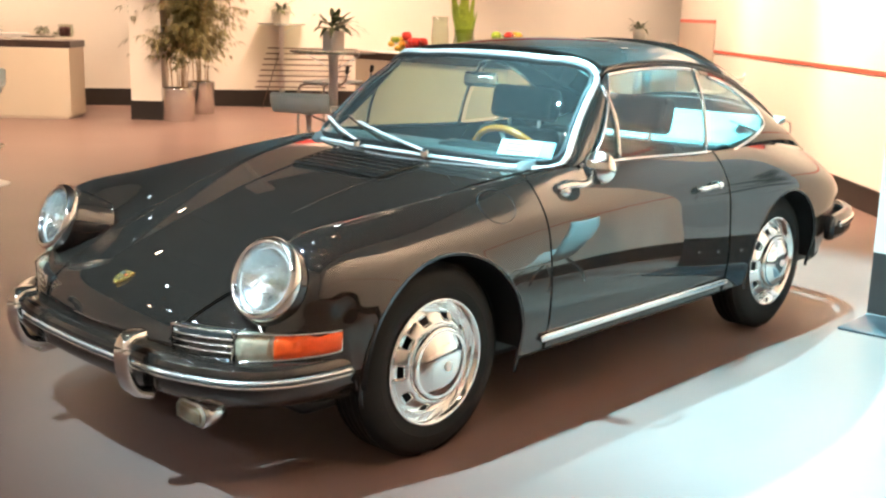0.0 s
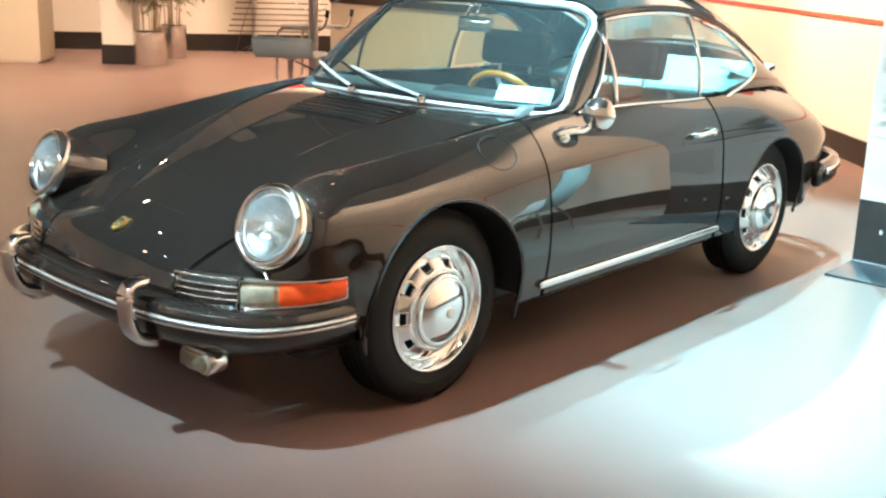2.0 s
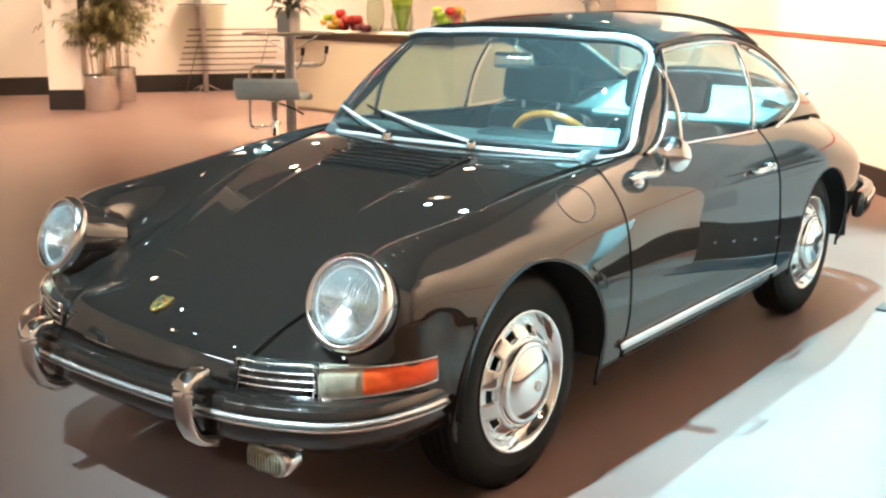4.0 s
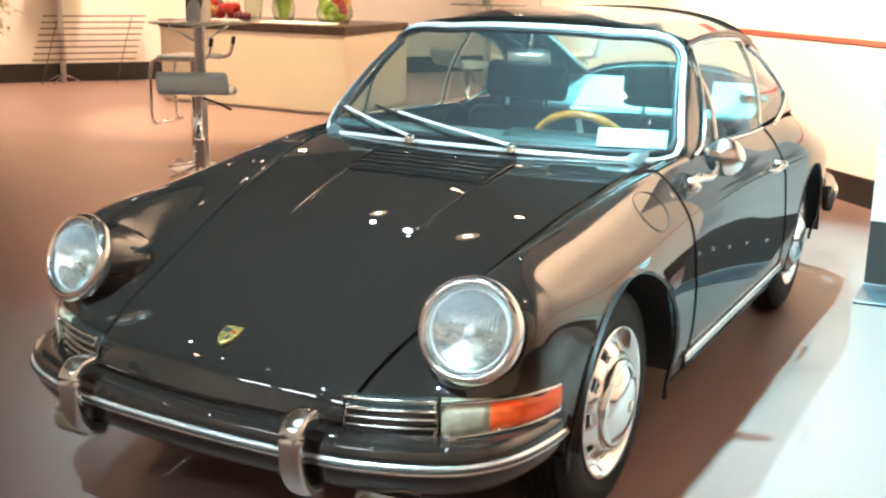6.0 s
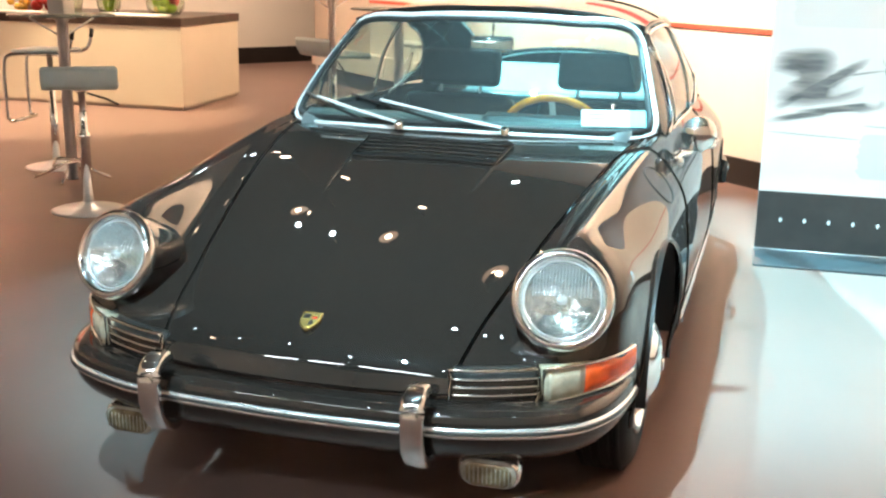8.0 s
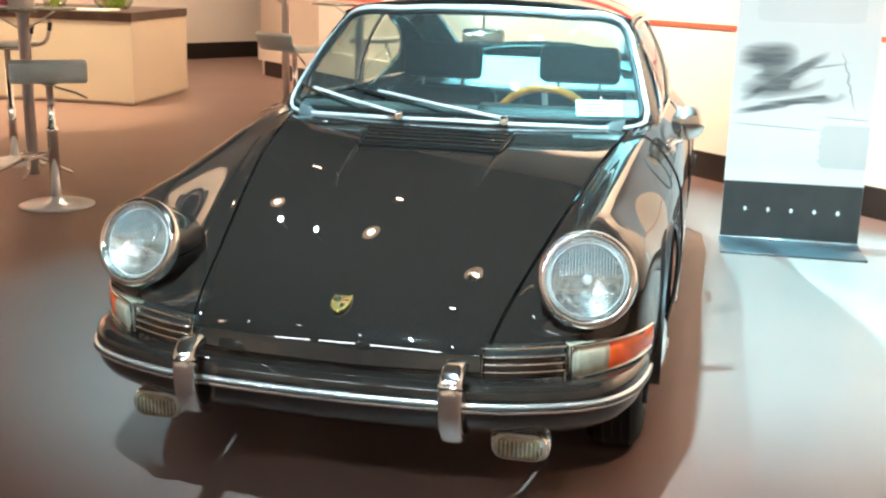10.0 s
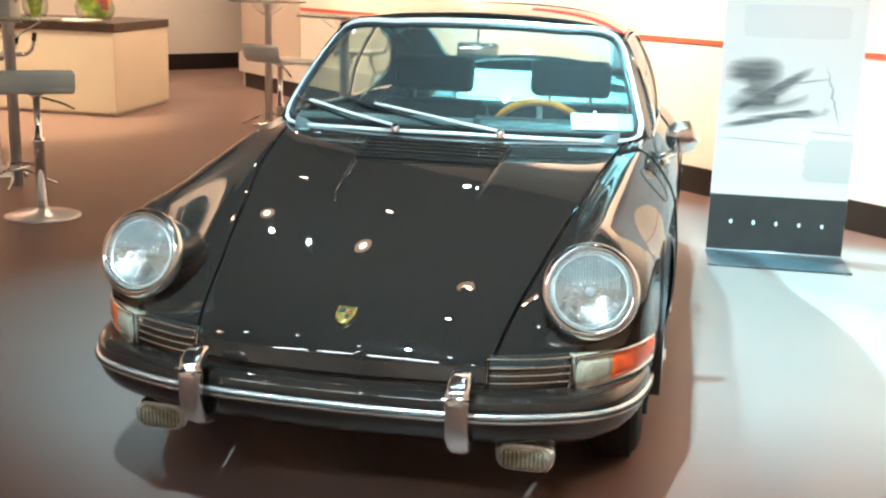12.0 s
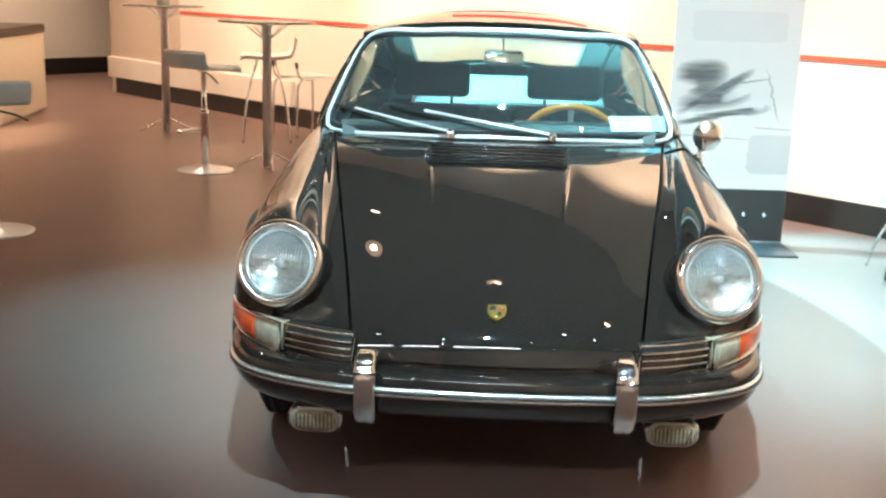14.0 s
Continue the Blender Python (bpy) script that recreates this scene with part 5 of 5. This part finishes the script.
def tube_chair(x, y, turn, label, h=0.78, pedestal=True):
    t = thing("bar_chair", label, "chair", "bar chairs", pose(x, y, 0, 0, 0, turn))
    low = 0.34 if pedestal else 0.012
    for sx in (-0.17, 0.17):
        pts = smoothed([(sx, -0.20, low), (sx, -0.245, low + 0.02), (sx, -0.25, low + 0.16), (sx, -0.245, h - 0.08), (sx, -0.20, h - 0.01), (sx, 0.0, h), (sx, 0.15, h), (sx, 0.215, h + 0.04), (sx, 0.24, h + 0.13)], 60)
        part("frame", tube(pts, 0.012, 8, up=(1, 0, 0)), CHROME, t, "bent chrome tube frame")
        part("end_cap", tube([(sx, 0.236, h + 0.10), (sx, 0.245, h + 0.155)], 0.016, 8, up=(1, 0, 0)), BLACK, t, "black rubber end cap")
        if not pedestal:
            part("leg", tube(smoothed([(sx, 0.0, h), (sx, 0.20, h - 0.03), (sx, 0.23, h * 0.5), (sx, 0.24, 0.012)], 20), 0.012, 8, up=(1, 0, 0)), CHROME, t)
    part("footrest", tube([(-0.17, -0.20, low), (0.17, -0.20, low)], 0.012, 8), CHROME, t)
    part("seat", box(-0.18, 0.18, -0.19, 0.15, h + 0.008, h + 0.026, 0.006), SEATPAD, t, "thin pale seat")
    if pedestal:
        part("column", lathe([(0.0, 0.04), (0.028, 0.04), (0.028, 0.40), (0.020, 0.41), (0.020, h), (0.0, h)], 20), CHROME, t, "chrome column")
        part("base", lathe([(0.0, 0.0), (0.21, 0.0), (0.212, 0.006), (0.19, 0.014), (0.06, 0.030), (0.04, 0.05), (0.0, 0.05)], 40), STEEL, t, "round steel foot")
    return t


tube_chair(-3.80, 3.50, -77, "chrome tube bar chair with a footrest at a bistro table", 0.80)
tube_chair(-1.74, 6.72, 140, "low chrome tube chair beside the striped wall", 0.54, False)


def shell_chair(x, y, turn, label, seat=0.62, back=1.0):
    t = thing("shell_chair", label, "chair", "white shell chairs", pose(x, y, 0, 0, 0, turn))
    prof = smoothed([(0, -0.23, seat - 0.02), (0, -0.19, seat + 0.012), (0, 0.0, seat), (0, 0.17, seat + 0.012), (0, 0.225, seat + 0.07 * back), (0, 0.25, seat + 0.20 * back), (0, 0.265, seat + 0.36 * back)], 28)
    bm = bmesh.new()
    rows = []
    for i, p in enumerate(prof):
        f = i / 27
        w = 0.22 - 0.03 * f
        rows.append([bm.verts.new((w * c, p.y - 0.02 * abs(c) ** 2 * f, p.z + 0.03 * abs(c) ** 3)) for c in (-1, -0.7, -0.35, 0, 0.35, 0.7, 1)])
    for r0, r1 in zip(rows, rows[1:]):
        for k in range(6):
            bm.faces.new((r0[k], r0[k + 1], r1[k + 1], r1[k]))
    sh = part("shell", bm, WHITEPLASTIC, t, "white moulded plastic shell")
    md = sh.modifiers.new("thickness", "SOLIDIFY")
    md.thickness = 0.012
    for sx in (-1, 1):
        for sy in (-1, 1):
            part("leg", tube(smoothed([(sx * 0.10, sy * 0.08, seat - 0.02), (sx * 0.16, sy * 0.17, seat * 0.5), (sx * 0.20, sy * 0.21, 0.0)], 14), 0.010, 8), CHROME, t, "chrome leg")
    part("stretcher", tube([(-0.175, -0.18, 0.24), (0.175, -0.18, 0.24)], 0.007, 6), CHROME, t)
    return t


shell_chair(-2.02, 6.32, -78, "high white shell chair with a low back on chrome legs", 0.73, 0.48)
shell_chair(2.22, 2.12, 84, "white shell chair on thin chrome legs near the banner", 0.36, 1.25)

# slatted rack by the end wall
rk = thing("slatted_rack", "low rack of thin dark slats leaning at the end wall", "rack", at=WEST)
for k in range(8):
    z = 0.29 + 0.077 * k
    part("slat", box(0.26 - 0.02 * k - 0.010, 0.26 - 0.02 * k + 0.010, -1.90 + 0.026 * k, -0.62 + 0.026 * k, z, z + 0.018, 0.004), SLAT, rk)
for y in (-1.72, -0.80):
    part("upright", tube([(0.315, y - 0.09, 0.0), (0.10, y + 0.19, 0.85)], 0.006, 6), SLAT, rk)


# ---- plants ----
def leaf_mesh(bm, base, way, length, width, droop, rng):
    side = way.cross(Vector((0, 0, 1)))
    if side.length < 0.05:
        side = Vector((1, 0, 0))
    side.normalize()
    pts = []
    for f in (0, 0.35, 0.7, 1.0):
        c = base + way * (length * f) + Vector((0, 0, -droop * f * f))
        w = width * (0.15, 1.0, 0.7, 0.02)[int(f * 3.01)] * 0.5
        pts.append((bm.verts.new(c - side * w), bm.verts.new(c + side * w)))
    for a, b in zip(pts, pts[1:]):
        bm.faces.new((a[0], a[1], b[1], b[0]))


def bamboo(x, y, pot_r, pot_h, height, seed, label):
    rng = random.Random(seed)
    t = thing("potted_bamboo", label, "plant", "potted bamboos", pose(x, y, 0))
    pot = part("pot", lathe([(0.0, 0.0), (pot_r * 0.92, 0.0), (pot_r * 0.94, 0.01), (pot_r, pot_h - 0.01), (pot_r, pot_h), (pot_r - 0.012, pot_h), (pot_r - 0.02, pot_h - 0.04), (0.0, pot_h - 0.04)], 40), PLANTER, t, "round brushed steel planter")
    part("soil", lathe([(0.0, pot_h - 0.025), (pot_r - 0.02, pot_h - 0.035)], 24), SOIL, t)
    leaves = bmesh.new()
    for k in range(11):
        a = rng.uniform(0, 6.28)
        r = rng.uniform(0.02, pot_r * 0.6)
        b = Vector((r * math.cos(a), r * math.sin(a), pot_h - 0.03))
        lean = Vector((math.cos(a), math.sin(a), 0)) * rng.uniform(0.10, 0.80)
        h = height * rng.uniform(0.7, 1.0) - pot_h
        pts = [b + lean * f * f + Vector((0, 0, h * f)) for f in steps(0, 1, 10)]
        part("cane", tube(pts, 0.007, 5, taper=[1 - 0.6 * i / 10 for i in range(11)]), CANE, t)
        for i in range(34):
            f = rng.uniform(0.17, 1.0) ** 0.8
            c = b + lean * f * f + Vector((0, 0, h * f))
            az = rng.uniform(0, 6.28)
            twig = Vector((math.cos(az), math.sin(az), rng.uniform(0.0, 0.7))) * rng.uniform(0.14, 0.50) * (1.15 - 0.4 * f)
            for j in range(20):
                g = rng.uniform(0.2, 1.05)
                spot_at = c + twig * g + Vector((rng.uniform(-0.03, 0.03), rng.uniform(-0.03, 0.03), -0.10 * g * g))
                turn = az + rng.uniform(-1.3, 1.3)
                tw = Vector((math.cos(turn), math.sin(turn), rng.uniform(-0.75, 0.35)))
                leaf_mesh(leaves, spot_at, tw.normalized(), rng.uniform(0.07, 0.14), rng.uniform(0.012, 0.024), rng.uniform(0.01, 0.05), rng)
    tagged(part("foliage", leaves, LEAF, t, "many narrow olive green leaves", False), kind="stuff")
    return t


bamboo(-8.69, 5.18, 0.205, 0.40, 2.3, 3, "bushy bamboo in a round steel planter")
bamboo(-9.35, 5.95, 0.185, 0.42, 2.4, 8, "bushy bamboo in a round steel planter behind another")


GREEN = mat("green_leaf", (0.085, 0.095, 0.035), 0.4, rand=0.4)


def small_plant(x, y, z, r, h, spread, seed, label, material=None, square=False):
    rng = random.Random(seed)
    t = thing("potted_plant", label, "plant", "small potted plants", pose(x, y, z))
    if square:
        part("pot", box(-r, r, -r, r, 0, h, 0.006), CERAMIC, t, "square grey pot")
        part("soil", box(-r + 0.012, r - 0.012, -r + 0.012, r - 0.012, h - 0.01, h + 0.002), SOIL, t)
    else:
        part("pot", lathe([(0, 0), (r * 0.8, 0), (r, h), (r - 0.008, h), (r - 0.012, h - 0.02), (0, h - 0.02)], 28), CERAMIC, t, "tapered grey pot")
    bm = bmesh.new()
    for i in range(44):
        a = rng.uniform(0, 6.28)
        w = Vector((math.cos(a), math.sin(a), rng.uniform(0.15, 1.5))).normalized()
        leaf_mesh(bm, Vector((0, 0, h - 0.01)) + w * rng.uniform(0.1, 0.5) * spread, w, spread * rng.uniform(0.35, 0.75), 0.17 * spread, spread * rng.uniform(0.1, 0.55), rng)
    part("leaves", bm, material or GREEN, t, "spreading green leaves", False)
    return t


small_plant(-3.43, 3.16, 1.08, 0.060, 0.15, 0.27, 4, "leafy green plant in a tall grey pot on a bistro table", square=True)
small_plant(-9.50, 7.42, 1.18, 0.080, 0.17, 0.26, 5, "green plant in a square pot on a far table", square=True)
small_plant(-3.05, 6.72, 1.16, 0.07, 0.12, 0.16, 6, "small plant in a pale pot on a bistro table")

# ---- things on the counters ----
FRUITS = [mat("red_fruit", (0.55, 0.04, 0.03), 0.3, vary=0.2, vary_scale=20), mat("green_fruit", (0.30, 0.42, 0.04), 0.3, vary=0.2, vary_scale=20), mat("yellow_fruit", (0.75, 0.45, 0.06), 0.35, vary=0.2, vary_scale=20), mat("dark_fruit", (0.10, 0.02, 0.03), 0.3, vary=0.2, vary_scale=20)]


def fruit(x, y, z, r, kind, label):
    prof = [(0, -r * 0.92), (r * 0.5, -r * 0.85), (r * 0.9, -r * 0.4), (r, 0.05 * r), (r * 0.85, r * 0.55), (r * 0.45, r * 0.85), (r * 0.12, r * 0.80), (0, r * 0.72)]
    ob = solid("fruit", lathe([(p.x, p.y) for p in smoothed([(a, b, 0) for a, b in prof], 14)], 16), FRUITS[kind], label, "fruit", group="fruit on the counter", smooth=True, at=pose(x, y, z + r * 0.92))
    return ob


def glass_vase(x, y, z, r, h, label, stems=True, seed=1, contents=None):
    rng = random.Random(seed)
    t = thing("glass_vase", label, "vase", "", pose(x, y, z))
    part("bowl", lathe([(0.0, 0.0), (r * 0.7, 0.0), (r * 0.95, h * 0.25), (r, h * 0.5), (r * 0.85, h * 0.8), (r * 0.9, h), (r * 0.87, h), (r * 0.82, h * 0.8), (r * 0.96, h * 0.5), (r * 0.9, h * 0.26), (r * 0.65, 0.012), (0, 0.012)], 36), VASEGLASS, t, "clear glass bowl")
    if stems:
        for k in range(26):
            bm = bmesh.new()
            a = rng.uniform(0, 6.28)
            w = Vector((0.22 * math.cos(a), 0.22 * math.sin(a), 1)).normalized()
            leaf_mesh(bm, Vector((0.3 * r * math.cos(a), 0.3 * r * math.sin(a), 0.02)), w, h * rng.uniform(1.8, 2.9), 0.075, 0.05, rng)
            part("stem", bm, FRUITS[1], t, "broad light green stem", False)
    return t


rng = random.Random(5)
for k in range(9):
    fruit(-6.62 + 0.20 * rng.random(), 7.02 + 0.22 * rng.random(), 0.902 + 0.07 * (k // 4), 0.062, 0, "ripe red fruit heaped on the counter")
for k in range(14):
    fruit(-6.95 + 0.26 * rng.random(), 7.02 + 0.25 * rng.random(), 0.902 + 0.055 * (k // 5), 0.042, rng.choice((2, 1, 2)), "yellow and green fruit heaped on the counter")
for k in range(6):
    fruit(-6.30 + 0.22 * rng.random(), 6.90 + 0.12 * rng.random(), 0.902, 0.05, 3, "dark fruit on the counter")
solid("serving_tray", box(-0.36, 0.36, -0.14, 0.14, 0, 0.016, 0.005), WHITEPLASTIC, "long pale serving tray on the counter", "tray", smooth=False, at=pose(-6.52, 6.78, 0.901, 0, 0, -2))
solid("serving_tray", box(-0.40, 0.40, -0.15, 0.15, 0, 0.016, 0.005), WHITEPLASTIC, "long pale serving tray near the counter's end", "tray", smooth=False, at=pose(-5.30, 6.82, 0.901, 0, 0, -2))
glass_vase(-5.75, 7.15, 0.901, 0.13, 0.30, "large glass vase with broad green stems on the counter", True, 2)
glass_vase(-6.30, 7.32, 0.901, 0.11, 0.44, "tall bulbous clear glass vase on the counter", False)
small_plant(-6.86, 7.30, 0.901, 0.05, 0.10, 0.20, 21, "leafy bunch of greens on the counter")
gb = glass_vase(-5.06, 7.12, 0.901, 0.20, 0.26, "wide glass bowl of mixed fruit on the counter", False)
for k in range(22):
    fruit(-5.06 + (0.07 + 0.02 * (k // 6)) * math.cos(k * 2.4), 7.12 + (0.07 + 0.02 * (k // 6)) * math.sin(k * 2.4), 0.92 + 0.06 * (k // 6), 0.055, (1, 2, 1, 0, 2)[k % 5], "fruit heaped in a glass bowl")
small_plant(-11.02, 4.63, 0.942, 0.05, 0.07, 0.17, 9, "small green plant on the counter")
small_plant(-11.20, 3.98, 0.942, 0.08, 0.10, 0.26, 12, "leafy dark green plant on the counter")
small_plant(-10.95, 4.78, 0.942, 0.05, 0.03, 0.10, 14, "low bunch of green leaves on the counter")
solid("serving_tray", box(-0.18, 0.18, -0.12, 0.12, 0, 0.05, 0.008), WHITEPLASTIC, "pale stacked tray on the counter", "tray", smooth=False, at=pose(-10.98, 4.22, 0.941, 0, 0, 75))
solid("serving_tray", box(-0.20, 0.20, -0.12, 0.12, 0, 0.014, 0.004), COUNTERTOP, "flat dark tray on the counter", "tray", smooth=False, at=pose(-10.84, 4.45, 0.941, 0, 0, 75))
glass_vase(-10.72, 4.80, 0.942, 0.105, 0.17, "round glass bowl of dark fruit on the counter", False)
for k in range(6):
    fruit(-10.72 + 0.045 * math.cos(k * 2.1), 4.80 + 0.045 * math.sin(k * 2.1), 0.957 + 0.05 * (k // 3), 0.042, 3, "dark fruit in a glass bowl")


# ---- ceiling spotlights ----
LAMPON = {}
LAMPON["cool"] = mat("cool_lamp", (1, 1, 1), 0.4, emit=((0.75, 0.95, 1.0), 260))
LAMPON["warm"] = mat("warm_lamp", (1, 1, 1), 0.4, emit=(WARM, 60))


def ceiling_spot(eye, target, kind, r=0.05):
    m = look(eye, target)
    t = thing("ceiling_spotlight", "small round ceiling spotlight out of view, switched on", "lamp", "ceiling spotlights", m)
    part("housing", lathe([(0.0, 0.14), (r * 1.1, 0.13), (r * 1.25, 0.10), (r * 1.25, 0.022), (r * 1.1, 0.022)], 24), BLACK, t)
    part("lamp_face", lathe([(0.0, 0.03), (r, 0.03), (r, 0.026)], 24), LAMPON[kind], t, "glowing lamp face")
    part("arm", tube([(0, 0, 0.13), (m.to_3x3().inverted() @ Vector((0, 0, CEILING - eye[2])))], 0.005, 6, up=(1, 0, 0)), CEIL, t)
    return t


# a fixture at each spot; those of the fills and wall washes are added too
for n, e, t, w, c, s, b in SPOTS:
    ceiling_spot(e, t, "warm" if n == "car_spot_warm" else "cool", 0.038)
for x, y, w in WARM_SPOTS:
    ceiling_spot((x, y, 3.5), (x + 0.001, y, 0), "warm", 0.06)
for e, t, w in END_WASH:
    ceiling_spot(e, t, "warm", 0.06)
ceiling_spot((-5.4, 6.0, 3.5), (-5.4, 5.95, 0), "warm", 0.06)
for s_, w in WASH_FILLS:
    ceiling_spot(room(s_, *WASH_FROM), room(s_, *WASH_TO), "warm", 0.06)
for d_, w in EAST_WASH:
    ceiling_spot(room(4.1, d_, 5.0), room(6.2, d_, 3.0), "warm", 0.06)
for s_ in (-6.5, -2.5, 1.5):
    ceiling_spot(room(s_, -7.4, 4.6), room(s_, -9.0, 0.9), "warm", 0.05)

# three wide warm ceiling lamps over the car, and two rows of small halogens
LAMPON["glow"] = mat("warm_diffuser", (0.9, 0.85, 0.8), 0.5, emit=((1.0, 0.62, 0.38), 2.2))
for x, y in ((-1.75, 3.25), (-3.6, 4.25), (0.05, 2.4)):
    t = ceiling_spot((x, y, 5.05), (x + 0.001, y, 0), "warm", 0.05)
    part("diffuser", lathe([(0.064, 0.020), (0.105, 0.024), (0.124, 0.032), (0.118, 0.040), (0.066, 0.034)], 32), LAMPON["glow"], t, "frosted glowing ring")
for x, y in ((-1.5, -1.5), (1.3, -1.2), (0.6, -2.6), (-0.7, -2.4), (2.0, -2.8), (-2.3, -1.4), (-0.9, -3.9), (1.2, -4.2), (2.4, -1.6), (-3.0, -0.4)):
    ceiling_spot((x, y, 3.5), (x + 0.001, y, 0), "cool", 0.024)
TUBE = mat("tube_glow", (1, 1, 1), 0.4, emit=((0.85, 0.96, 1.0), 55))
for x, half in ((-2.7, 0.45), (-1.55, 0.4), (-0.1, 0.7)):
    bt = thing("light_batten", "slim white tube light hanging from the ceiling", "lamp", "tube lights", at=pose(x, -4.6 + 0.14 * (x - 0.4), 3.55, 0, 0, 8))
    part("tube", tube([(-half, 0, 0), (0, 0, 0), (half, 0, 0)], 0.060, 12), TUBE, bt, "glowing glass tube")
    part("housing", box(-half - 0.04, half + 0.04, -0.04, 0.04, 0.042, 0.09, 0.006), WHITEPLASTIC, bt)
    for hx in (-half * 0.7, half * 0.7):
        part("hanger", tube([(hx, 0, 0.06), (hx, 0, CEILING - 3.55)], 0.004, 6, up=(1, 0, 0)), SATIN, bt)
